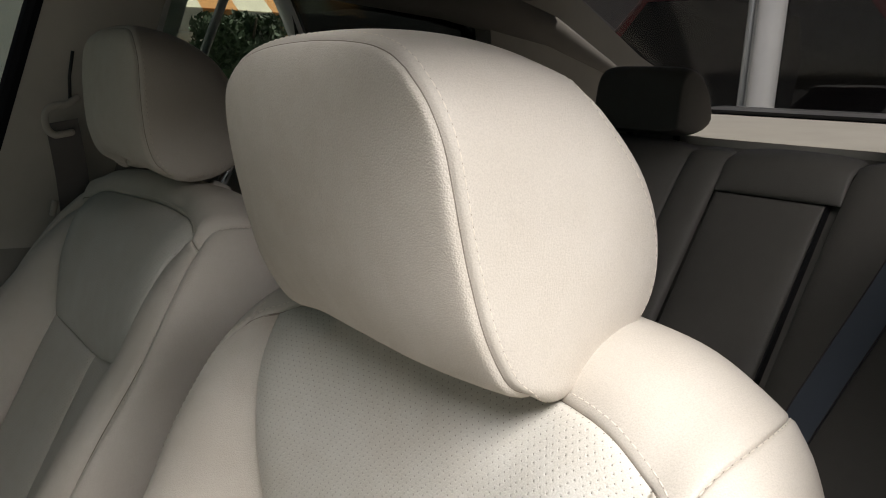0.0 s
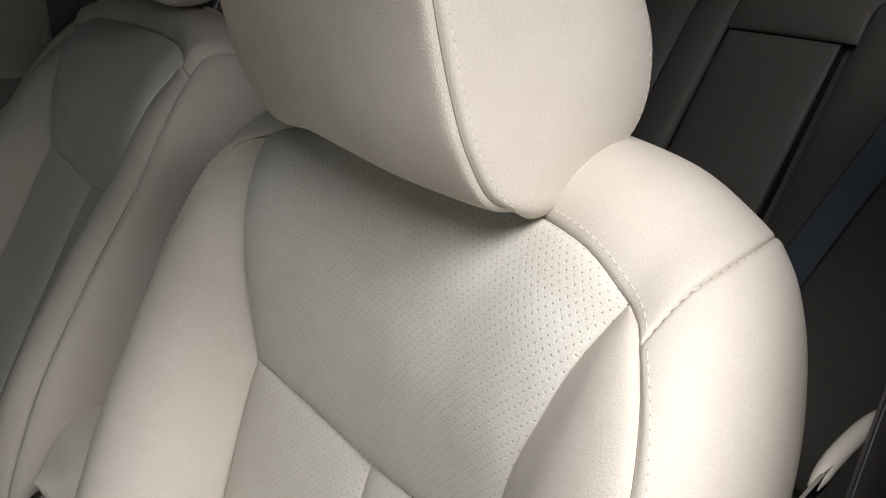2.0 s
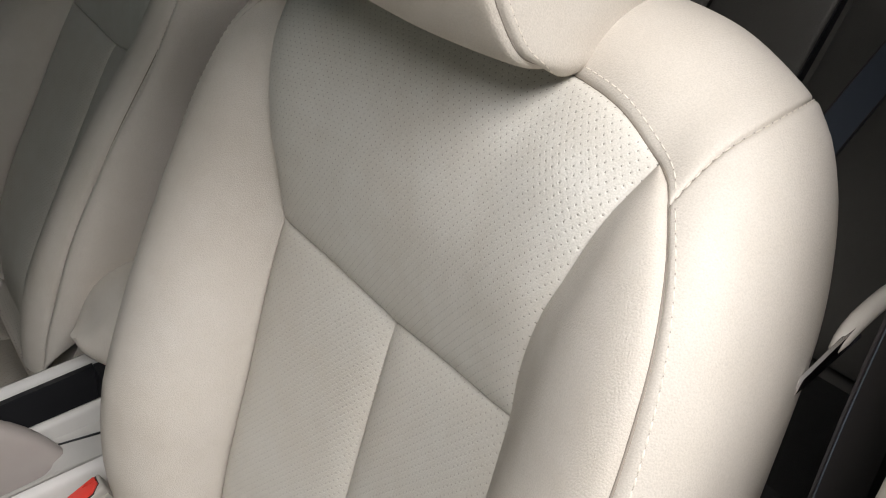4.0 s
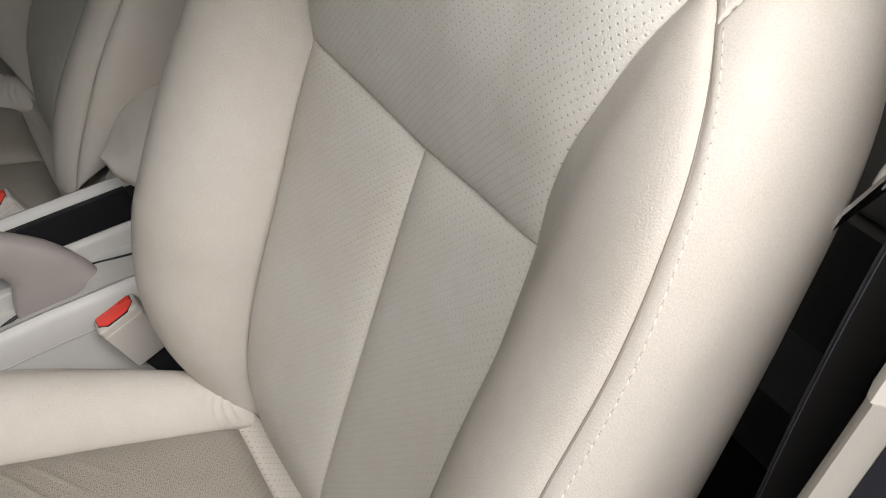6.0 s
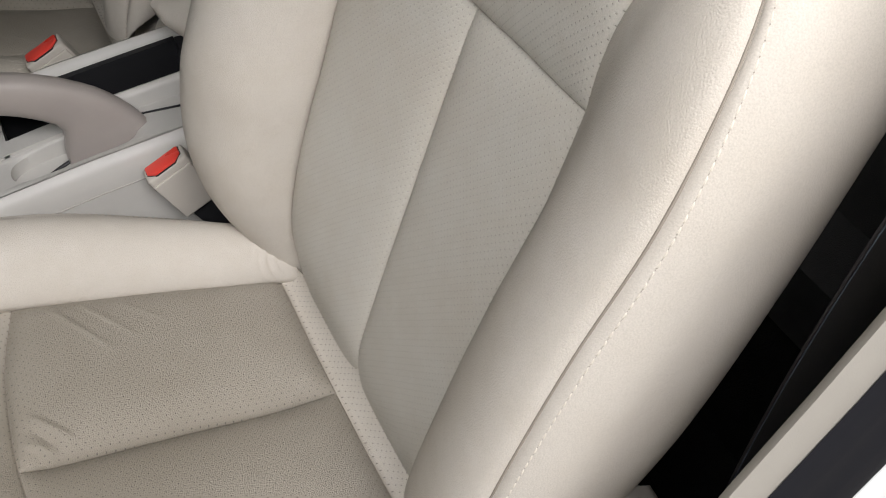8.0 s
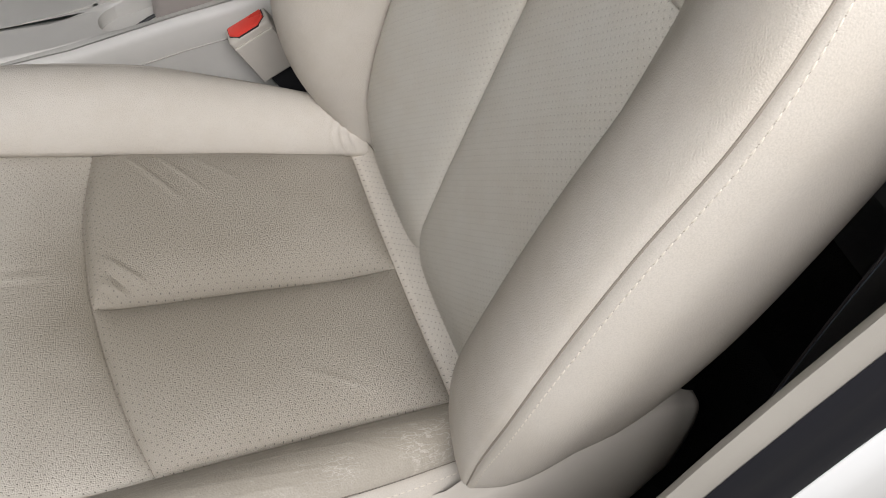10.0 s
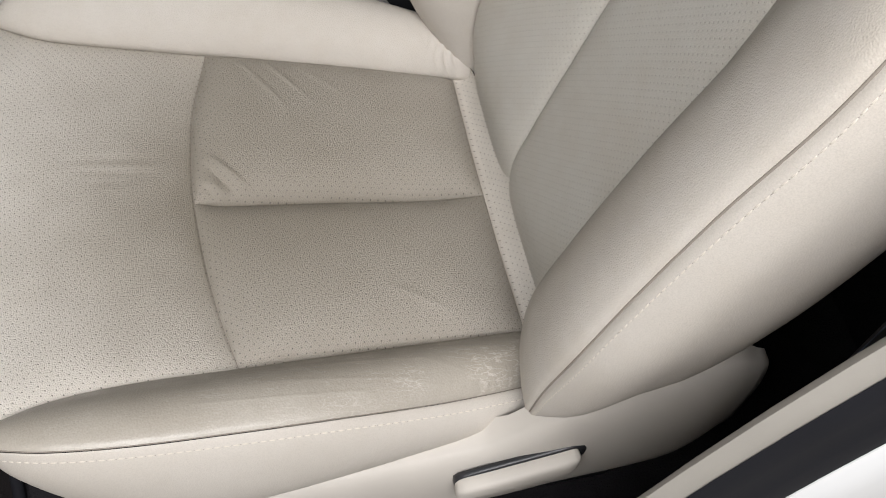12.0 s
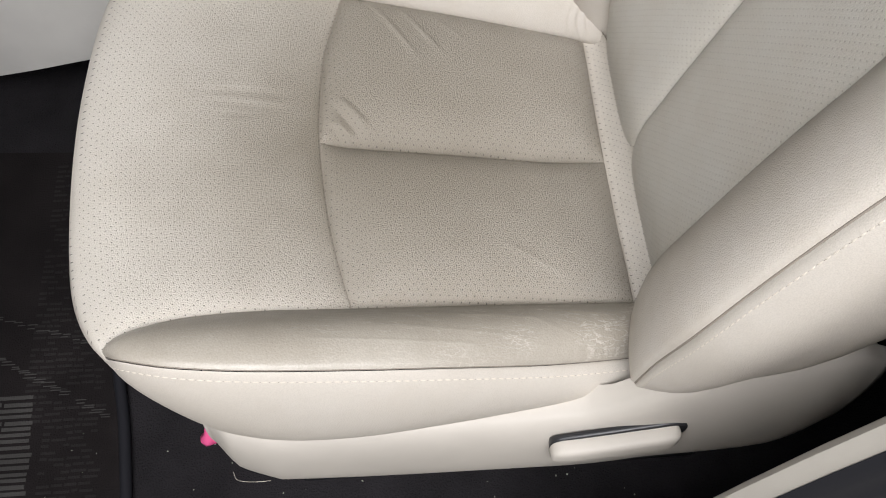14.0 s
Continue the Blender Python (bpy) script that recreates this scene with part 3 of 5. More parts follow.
    mids = [(-0.004, 0, 0.296), (-0.06, 0, 0.297), (-0.143, 0, 0.313), (-0.226, 0, 0.330), (-0.255, 0, 0.343)]
    rearl = [(-0.002, -0.141, 0.295), (-0.004, -0.066, 0.2955), (-0.004, 0, 0.296)]
    hemf = [(-0.345, -0.218, 0.285), (-0.378, -0.14, 0.266), (-0.39, 0, 0.26), (-0.378, 0.14, 0.266), (-0.345, 0.218, 0.285)]
    hems = [(0.03, -0.206, 0.28), (0.0, -0.212, 0.290), (-0.078, -0.222, 0.300), (-0.162, -0.232, 0.299), (-0.227, -0.237, 0.295), (-0.28, -0.236, 0.292), (-0.32, -0.228, 0.287), (-0.345, -0.218, 0.285)]
    folds = [((-0.214, 0.150), (-0.172, 0.085), 0.0016, 0.0022), ((-0.193, 0.152), (-0.150, 0.092), 0.0014, 0.0022), ((-0.160, 0.14), (-0.12, 0.10), 0.0008, 0.0025), ((-0.252, 0.020), (-0.225, -0.002), 0.0036, 0.0026),
             ((-0.250, 0.012), (-0.232, 0.0), -0.0032, 0.0022), ((-0.248, 0.030), (-0.222, 0.006), -0.0030, 0.0025), ((-0.246, 0.040), (-0.215, 0.012), 0.0026, 0.0028),
             ((-0.356, 0.041), (-0.280, 0.040), -0.0014, 0.004), ((-0.346, 0.030), (-0.285, 0.026), -0.0016, 0.004), ((-0.340, 0.018), (-0.295, 0.020), -0.0012, 0.004), ((-0.12, -0.10), (-0.06, -0.13), 0.0007, 0.003)]

    def sat(U, V, S):
        """Folds and dents left by use: ridges along short lines of the plan."""
        h = np.zeros(U.shape)
        q = S[:, :, :2] - off[:2]
        for p0, p1, depth, width in folds:
            p0, p1 = np.array(p0), np.array(p1)
            d = p1 - p0
            k = np.clip(((q - p0) @ d) / (d @ d), 0, 1)
            gap = np.linalg.norm(q - p0 - k[:, :, None] * d, axis=2)
            h += depth * np.exp(-(gap / width) ** 2) * np.sin(np.pi * np.clip(k, 0.02, 0.98)) ** 0.5
        return h

    for s in (1, -1):
        f = (lambda p: mir(p)) if s < 0 else (lambda p: p)
        cr = cross[:4] if s > 0 else mir(cross[::-1][:4])
        panel("seat_insert", line(C, f(rearl)), line(C, f(cr)), line(C, f(seam)), line(C, f(mids)), hide_sit, cush, inside=pith, bulge=0.012, puff=0.0135 if s < 0 else 0.0125, roll=0.0095 if s < 0 else 0.015, cliff=0.12, edges="1111", nu=80, nv=130, label="perforated leather seat panel, soiled by use", extra=sat)
        along = join(line(C, f([(0.035, -0.137, 0.288), seam[0]])), line(C, f(seam)), line(C, f(seamf)))
        crumple = lambda U, V, S: 0.0030 * np.sin(U * 300 + 7 * V + 2.5 * np.sin(9 * V + 20 * U)) * np.exp(-((U - 0.100) / 0.026) ** 2) * np.clip(1.3 - V, 0, 1) * (1 if s < 0 else 0.12)
        wrinkles = [((0.62, 0.34), (0.30, 0.56)), ((0.30, 0.56), (0.13, 0.96)), ((0.56, 0.60), (0.34, 0.72)), ((0.34, 0.72), (0.22, 0.95)), ((0.66, 0.72), (0.42, 0.80)), ((0.42, 0.80), (0.30, 0.97)), ((0.36, 0.30), (0.16, 0.55)), ((0.16, 0.55), (0.08, 0.85))]

        def worn(U, V, S):
            """Long wrinkles that run back to the piping, and short puckers beside it."""
            h = 0.00045 * np.sin(U * 330 + 6 * np.sin(U * 40)) * np.exp(-((1 - V) / 0.22) ** 2) * np.exp(-((U - 0.16) / 0.12) ** 2)
            q = np.stack([U * 0.45, V * 0.08], 2)
            for a, b in wrinkles:
                a, b = np.array(a) * (0.45, 0.08), np.array(b) * (0.45, 0.08)
                k = np.clip(((q - a) @ (b - a)) / ((b - a) @ (b - a)), 0, 1)
                gap = np.linalg.norm(q - a - k[:, :, None] * (b - a), axis=2)
                h += 0.0004 * np.exp(-(gap / 0.0011) ** 2)
            return h + crumple(U, V, S)

        ob, S, N, _ = panel("seat_bolster", along, line(C, f(pipe), 90), line(C, f([(0.035, -0.137, 0.288), (0.03, -0.165, 0.312), pipe[0]])), line(C, f([seamf[-1]] * 2)), hide_worn if s > 0 else hide_soft, cush, inside=pith,
                            bulge=0.010 if s > 0 else 0.016, pu=0.3, pv=1.0 if s > 0 else 0.6, peak=1.3 if s > 0 else 1.0, puff=0.0022 if s > 0 else 0.0045, roll=0.0009, edges="0011", nu=240 if s > 0 else 150, nv=64 if s > 0 else 30, extra=worn if s > 0 else crumple, label="worn and creased leather bolster" if s > 0 else "leather bolster, puckered at the rear")
        ob, S, N, (su, sv) = panel("skirt", line(C, f(pipe), 90), line(C, f(hems), 90), line(C, f([pipe[0], hems[0]])), line(C, f(drop)), hide, cush, inside=pith, bulge=0.010, pu=0.3, pv=0.6, puff=0.0011 if s > 0 else 0.004, roll=0.0009, edges="0100" if s > 0 else "0110", nu=80, nv=26, label="smooth leather skirt")
        p, q = inset_line(S, N, sv, 0.0070)
        stitches("stitching", p, q, ob)
        if s < 0:
            tube("welt", line(C, f(pipe), 120), 0.0024, hide, cush, sides=6)
        else:
            tube("seam", line(C, f(pipe), 120), 0.00045, seam_shade, cush, "sewn seam, the shade of its groove in brown", 6)
    tube("seam", line(C, cross, 80), 0.0005, seam_shade, cush, "sewn seam, the shade of its groove in brown", 6)
    roll_front = join(line(C, rearl), line(C, mir(rearl))[::-1])
    roll_back = [(0.012, -0.141, 0.314), (0.017, -0.07, 0.333), (0.018, 0, 0.342), (0.017, 0.07, 0.333), (0.012, 0.141, 0.314)]
    panel("rear_roll", roll_front, line(C, roll_back), line(C, [rearl[0], roll_back[0]]), line(C, [mir(rearl)[0], roll_back[-1]]), hide_front, cush, inside=pith, bulge=0.009, pu=0.12, pv=0.5, puff=0.002, edges="0011", nu=50, nv=16, label="perforated leather roll")
    nose = join(line(C, seamf), line(C, drop))
    nose2 = join(line(C, mir(seamf)), line(C, mir(drop)))
    panel("front_insert", line(C, cross), line(C, hemf), nose, nose2, hide_front, cush, inside=pith, bulge=0.003, pu=0.4, pv=0.35, puff=0.010, roll=0.017, cliff=0.15, edges="1110", nu=110, nv=110, label="perforated leather thigh panel", extra=lambda U, V, S: sat(U, V, S) - 0.0035 * np.exp(-V * 0.26 / 0.03))

    for s in (-1, 1):
        solid("seat_rail", box_bm(off[0] - 0.30, off[0] + 0.12, off[1] + s * 0.17 - 0.02, off[1] + s * 0.17 + 0.02, 0.0, 0.05), plastic_dark, seat, "black steel seat rail", bevel=0.004)
        solid("seat_leg", prism_bm([(off[0] - 0.27, 0.05), (off[0] + 0.09, 0.05), (off[0] + 0.06, 0.22), (off[0] - 0.25, 0.22)], "y", off[1] + s * 0.17 - 0.006, off[1] + s * 0.17 + 0.006), plastic_dark, seat, "black steel seat side frame")
    solid("seat_pan", box_bm(off[0] - 0.34, off[0] + 0.08, off[1] - 0.205, off[1] + 0.205, 0.215, 0.25), plastic_dark, seat, "black underside of the cushion", bevel=0.01)

    # -- plastic side shields with the reclining lever
    shield = part("side_shield", *shield_mesh(off, door_side), plastic, seat, "moulded beige plastic side shield")
    if door_side < 0:
        lever(shield, off)
    else:
        # Added filler in place of the backrest's side panel, which ends too high.
        cover = prism_bm([(off[0] - 0.02, 0.16), (off[0] + 0.13, 0.16), (off[0] + 0.15, 0.36), (off[0] + 0.11, 0.46), (off[0] + 0.055, 0.45), (off[0] + 0.01, 0.37), (off[0] - 0.015, 0.29)], "y", off[1] - 0.232, off[1] - 0.19)
        solid("side_filler", cover, hide, seat, "added beige filler where the backrest side runs down", bevel=0.012, segments=3)
    return seat


def shield_mesh(off, s):
    """Loft of a moulded cover: a ledge, a rounded face and an under-lip; it rises behind into the recliner cover."""
    key = np.array([(-0.357, 0.262, 0.220, 0.003), (-0.350, 0.277, 0.200, 0.012), (-0.335, 0.287, 0.188, 0.019), (-0.30, 0.293, 0.183, 0.023), (-0.22, 0.297, 0.184, 0.025), (-0.12, 0.302, 0.186, 0.025), (-0.07, 0.311, 0.188, 0.026),
                    (-0.045, 0.322, 0.189, 0.026), (-0.028, 0.336, 0.190, 0.026), (-0.008, 0.372, 0.194, 0.026), (0.02, 0.403, 0.201, 0.026), (0.055, 0.421, 0.211, 0.026), (0.09, 0.424, 0.222, 0.025), (0.112, 0.416, 0.236, 0.023), (0.131, 0.402, 0.254, 0.019), (0.143, 0.376, 0.285, 0.008)])
    xs = np.concatenate([np.linspace(-0.357, -0.30, 14), np.linspace(-0.29, -0.06, 14), np.linspace(-0.055, 0.143, 28)])
    cur = [np.interp(xs, key[:, 0], key[:, k]) for k in (1, 2, 3)]
    for _ in range(6):
        cur = [np.convolve(np.r_[c[0], c, c[-1]], [0.25, 0.5, 0.25], "valid") for c in cur]
    vs, fs = [], []
    m = 18
    for x, top, bot, w in zip(xs, *cur):
        y0 = np.interp(x, [-0.356, -0.335, -0.3, 0.0, 0.1], [0.202, 0.214, 0.222, 0.226, 0.232])
        tuck = np.interp(x, [-0.12, -0.07, -0.045], [0.035, 0.022, 0.004])
        for k in range(m):
            t = k / (m - 1)
            a = np.pi * t
            y = y0 + w * np.sin(a) ** 0.55 - (tuck if k == 0 else 0.0)
            z = (top + bot) / 2 + (top - bot) / 2 * math.copysign(abs(np.cos(a)) ** 0.85, np.cos(a))
            vs.append(off + np.array([x, s * y, z]))
    n = len(xs)
    for i in range(n - 1):
        for k in range(m - 1):
            q = (i * m + k, i * m + k + 1, (i + 1) * m + k + 1, (i + 1) * m + k)
            fs.append(q if s < 0 else q[::-1])
    fs.append(tuple(range(m)))
    fs.append(tuple((n - 1) * m + k for k in range(m)))
    return vs, fs


def lozenge(name, stations, mat, parent, label, sides=24):
    """A rounded bar through stations (x, y, z, half height, half depth)."""
    vs, fs = [], []
    for x, y, z, h, d in stations:
        for a in np.linspace(0, 2 * np.pi, sides, endpoint=False):
            c, q = math.cos(a), math.sin(a)
            vs.append((x, y + d * math.copysign(abs(c) ** 0.5, c), z + h * math.copysign(abs(q) ** 0.5, q)))
    n = len(stations)
    for i in range(n - 1):
        for k in range(sides):
            fs.append((i * sides + k, (i + 1) * sides + k, (i + 1) * sides + (k + 1) % sides, i * sides + (k + 1) % sides))
    fs += [tuple(range(sides)), tuple((n - 1) * sides + k for k in range(sides))[::-1]]
    return part(name, vs, fs, mat, parent, label)


def lever(parent, off):
    """Paddle of the recliner in its black slot."""
    x0, y0, z0 = off
    rows = [(-0.086, 0.284, 0.005, 0.004), (-0.084, 0.2845, 0.009, 0.006), (-0.079, 0.2855, 0.0112, 0.0078), (-0.06, 0.2890, 0.0123, 0.0086), (-0.03, 0.296, 0.0131, 0.0086), (-0.005, 0.3025, 0.0134, 0.0086), (0.003, 0.305, 0.0134, 0.008), (0.007, 0.3062, 0.0115, 0.006), (0.009, 0.307, 0.007, 0.003)]
    p = lozenge("recline_lever", [(x0 + x, y0 - 0.257, z0 + z, h, d) for x, z, h, d in rows], plastic, parent, "beige plastic reclining lever")
    lozenge("slot", [(x0 + x + (0.0055 if x > 0.004 else 0.0), y0 - 0.2505, z0 + z + 0.0015, h + (0.0004 if x > -0.07 else -0.0006), 0.0035) for x, z, h, d in rows], plastic_dark, parent, "black slot round the lever")
    return p


near_seat = front_seat((0, 0, 0), 0.0, 0.0, 0.0, -1, "cream leather front seat with perforated centre, slightly soiled")
far_seat = front_seat((-0.052, 0.681, 0.042), 12.0, 0.034, -0.012, 1, "cream leather front seat in shade with raised headrest", 0.016, 0.87, 0.034)


# ---- the car's shell ----
def shell_part(name, bm, mat, label, bevel=0.0, kind="structure", category="car interior"):
    ob = solid(name, bm, mat, None, "", bevel=bevel)
    return tagged(ob, label, category, "", kind)


def loft(name, rails, profiles, mat, parent=None, label="", closed=False):
    """Skin through cross-sections; profiles is a list of equal-length rows of 3D points."""
    m = len(profiles[0])
    vs = [p for row in profiles for p in row]
    fs = []
    for i in range(len(profiles) - 1):
        for k in range(m - (0 if closed else 1)):
            fs.append((i * m + k, i * m + (k + 1) % m, (i + 1) * m + (k + 1) % m, (i + 1) * m + k))
    if closed:
        fs += [tuple(range(m))[::-1], tuple((len(profiles) - 1) * m + k for k in range(m))]
    bm = bmesh.new()
    bv = [bm.verts.new(tuple(p)) for p in vs]
    for f in fs:
        bm.faces.new([bv[i] for i in f])
    return solid(name, bm, mat, parent, label)


dash_plastic = grained("dash_plastic", (0.10, 0.098, 0.095), 0.6)
NEAR, FAR = -0.30, 1.008     # inner faces of the two door openings
MID = 0.354                  # the car's centre line
shell_part("floor", box_bm(-1.15, 1.1, -0.33, 1.05, -0.06, 0.0), carpet, "black carpeted car floor")
shell_part("ground", box_bm(-60, 60, -60, 60, -0.45, -0.40), concrete, "pale concrete ground outside the car", category="ground")
roof_line = [(-0.72, 1.20), (-0.45, 1.26), (0.0, 1.29), (0.45, 1.285), (0.85, 1.24), (1.16, 1.185)]
shell_part("ceiling", prism_bm(roof_line + [(x, z + 0.05) for x, z in roof_line[::-1]], "y", -0.21, 0.918), headliner, "cloth headliner under the roof, darkened to bounce less light")
shell_part("roof", prism_bm([(x, z + 0.055) for x, z in roof_line] + [(x, z + 0.075) for x, z in roof_line[::-1]], "y", -0.24, 0.948), paint, "white painted car roof")


def pillar_edge(z):
    """Front edge of the centre pillar, which leans back as it rises."""
    return float(np.interp(z, [0.0, 0.1, 0.2, 0.3, 0.4, 0.476, 0.55, 0.618, 0.70, 0.77, 0.911, 1.11, 1.22], [-0.145, -0.113, -0.087, -0.062, -0.038, -0.019, 0.002, 0.026, 0.060, 0.085, 0.130, 0.19, 0.225]))


def center_pillar(sign, centre, label):
    """Trim, door seal and painted body edge of a centre pillar; sign -1 near side, +1 far side."""
    p = thing("center_pillar", (0.1, centre + sign * 0.33, 0.0), label, "car pillar", "", "structure")
    zs = [0.02, 0.06, 0.10, 0.14, 0.19, 0.25, 0.31, 0.37, 0.42, 0.47, 0.53, 0.59, 0.64, 0.69, 0.745, 0.80, 0.90, 1.0, 1.1, 1.22]
    reach = 0.32 if sign < 0 else 0.22
    lead = 0.0 if sign < 0 else -0.027
    depth = 0.17
    tumble = lambda z: -0.10 * max(0, z - 0.80)

    def rows(prof):
        return [[(pillar_edge(z) + lead + dx, centre + sign * (w + tumble(z)), z) for dx, w in prof] for z in zs]

    skin = [(depth, 0.306), (0.10, 0.313), (0.05, 0.322), (0.024, 0.330), (0.010, 0.3345), (0.002, 0.338), (0.0, 0.341), (0.004, 0.345), (0.013, 0.348), (0.05, 0.346), (depth, 0.340)]
    low = [r for r, z in zip(rows(skin), zs) if z <= 0.745]
    high = [r for r, z in zip(rows([(dx, w - 0.0012 if 0 < i < 8 else w) for i, (dx, w) in enumerate(skin)]), zs) if z >= 0.745]
    loft("lower_trim", None, low, trim_lit if sign < 0 else trim_cloth, p, "beige moulded lower trim", True)
    loft("upper_trim", None, high, plastic, p, "beige moulded upper trim", True)
    seal = [(0.013, 0.3485), (0.017, 0.352), (0.028, 0.3545), (0.044, 0.3545), (0.048, 0.3565), (0.062, 0.358), (0.072, 0.357), (0.072, 0.3475), (0.03, 0.3475)]
    if sign > 0:
        seal = [(0.004, 0.336), (-0.008, 0.330), (-0.018, 0.333), (-0.022, 0.340), (-0.020, 0.350), (-0.010, 0.356), (0.03, 0.3485), (0.013, 0.3482), (0.0, 0.345)]
    loft("door_seal", None, rows(seal), rubber, p, "black rubber door seal", True)
    body = [(0.0725, 0.3575), (0.080, 0.362), (0.095, 0.366), (0.14, 0.368), (reach, 0.370), (reach, 0.3475), (0.0725, 0.3475)]
    loft("body_edge", None, rows(body), paint, p, "white painted body edge", True)
    return p


near_pillar = center_pillar(-1, 0.0, "beige trimmed car pillar with black rubber door seal")
far_pillar = center_pillar(1, 0.708, "beige trimmed car pillar beside the shaded seat")


def side_wall(sign, label, name):
    """Rear door with its window opening, between the pillar and the rear quarter."""
    w = thing(name, (0.6, MID + sign * 0.67, 0.0), label, "car door", "", "structure")
    y0, y1 = sorted((MID + sign * 0.655, MID + sign * 0.735))
    belt = 0.905 if sign > 0 else 0.86
    # The near lining is coloured black for the shade behind the pillar.
    solid("door_panel", prism_bm([(0.08, 0.0), (1.12, 0.0), (1.12, belt), (0.26, belt)], "y", y0, y1), trim_cloth if sign > 0 else plastic_dark, w, "beige door lining" if sign > 0 else "door lining, black for the shade there", bevel=0.01)
    if sign > 0:
        solid("armrest", box_bm(0.35, 0.85, *sorted((MID + sign * 0.60, MID + sign * 0.66)), 0.52, 0.60), plastic, w, "beige door armrest", bevel=0.02)
    top = spline([(0.33, 0, 1.16), (0.60, 0, 1.16), (0.86, 0, 1.12), (1.0, 0, 1.04), (1.06, 0, 0.86)], 24)
    yy = MID + sign * 0.665
    tube("window_frame", [(x, yy - sign * 0.05 * (z - 0.86), z) for x, _, z in top], 0.016, plastic, w, "pale window frame", 10)
    if sign > 0:
        tube("window_divider", [(0.462, yy + 0.001, 1.165), (0.431, yy + 0.004, 1.089), (0.360, yy + 0.012, 0.905)], 0.0075, grained("window_channel", (0.40, 0.40, 0.40), 0.4, metal=0.5), w, "grey metal window divider", 10)
    return w


near_rear = side_wall(-1, "rear door behind the pillar, its deep shade put into a black lining", "door_1")
far_rear = side_wall(1, "beige lined rear door with pale window frame", "door_2")
rear_pane = shell_part("window_1", prism_bm([(0.29, 0.91), (0.98, 0.91), (0.86, 1.12), (0.37, 1.155)], "y", 1.016, 1.020), clear_glass, "clear rear door window glass", category="window")
rear_pane.visible_shadow = False
near_pane = shell_part("window_6", prism_bm([(0.27, 0.865), (1.22, 0.865), (1.05, 1.15), (0.86, 1.19), (0.34, 1.20)], "y", -0.315, -0.311), dark_glass, "black privacy glass of the near rear door", category="window")
for s, nm in ((-1, "trim_rail_near"), (1, "trim_rail_far")):
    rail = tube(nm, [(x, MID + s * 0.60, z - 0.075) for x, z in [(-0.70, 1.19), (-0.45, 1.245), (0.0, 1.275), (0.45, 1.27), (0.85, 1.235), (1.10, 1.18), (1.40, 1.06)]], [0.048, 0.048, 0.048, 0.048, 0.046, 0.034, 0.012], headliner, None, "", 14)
    tagged(rail, "roof rail above the doors in the darkened headliner cloth", "roof rail", "", "structure")
quarter = shell_part("window_2", prism_bm([(0.61, 0.87), (1.22, 0.87), (1.05, 1.15), (0.53, 1.19)], "y", 0.985, 0.990), dark_glass, "black privacy glass of the rear quarter", category="window")
strip = tube("trim_1", spline([(0.50, 1.0, 1.20), (0.541, 1.0, 1.135), (0.575, 1.0, 1.06), (0.59, 1.0, 1.0), (0.60, 1.0, 0.88)], 24), 0.016, paint, None, "", 10)
tagged(strip, "pale curved window surround of the rear door", "window frame", "", "structure")
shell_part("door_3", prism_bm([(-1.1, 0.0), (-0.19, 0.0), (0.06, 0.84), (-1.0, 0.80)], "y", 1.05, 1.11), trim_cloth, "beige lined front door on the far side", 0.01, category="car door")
pane3 = shell_part("window_3", prism_bm([(-0.98, 0.81), (0.07, 0.85), (0.19, 1.17), (-0.5, 1.17)], "y", 1.075, 1.079), clear_glass, "clear front door window glass", category="window")
pane3.visible_shadow = False
shell_part("wall_sill", box_bm(-1.1, 0.0, -0.36, -0.315, -0.10, 0.035), plastic_dark, "black sill plate under the door opening", 0.008)
shell_part("wall_firewall", box_bm(-1.2, -1.12, -0.33, 1.05, -0.06, 0.95), plastic_dark, "dark bulkhead under the dashboard")
screen = shell_part("window_5", prism_bm([(-1.12, 0.84), (-0.72, 1.235), (-0.715, 1.24), (-1.115, 0.845)], "y", -0.25, 0.96), screen_glass, "green windscreen glass, tinted darker to hold back daylight", category="window")
shell_part("wall_dashboard", prism_bm([(-1.12, 0.45), (-0.78, 0.42), (-0.72, 0.62), (-0.80, 0.80), (-1.12, 0.86)], "y", -0.28, 0.99), dash_plastic, "dark grey dashboard ahead of the seats", 0.03)

# rear quarters, parcel shelf and rear window
for s, nm in ((1, "wall_quarter_far"), (-1, "wall_quarter_near")):
    y0, y1 = sorted((MID + s * 0.585, MID + s * 0.64))
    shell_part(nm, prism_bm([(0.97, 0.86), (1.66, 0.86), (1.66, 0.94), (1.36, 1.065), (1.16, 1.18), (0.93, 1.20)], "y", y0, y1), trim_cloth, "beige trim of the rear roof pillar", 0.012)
shell_part("wall_parcel_shelf", prism_bm([(1.02, 0.895), (1.64, 0.925), (1.64, 0.952), (1.02, 0.928)], "y", MID - 0.60, MID + 0.60), grained("shelf_cloth", (0.30, 0.285, 0.255), 0.9), "pale cloth parcel shelf behind the rear seat", 0.006)
shell_part("trim_shelf_edge", prism_bm([(1.50, 0.9495), (1.62, 0.955), (1.62, 0.962), (1.50, 0.956)], "y", MID - 0.52, MID + 0.55), plastic_dark, "dark trim along the rear window", 0.002)
pane4 = shell_part("window_4", prism_bm([(1.13, 1.197), (1.62, 0.935), (1.628, 0.938), (1.135, 1.203)], "y", MID - 0.60, MID + 0.585), smoke_glass, "smoked rear window glass", category="window")
shell_part("wall_boot", box_bm(1.62, 2.05, MID - 0.62, MID + 0.62, 0.1, 0.925), paint, "white boot lid behind the rear window", 0.03)
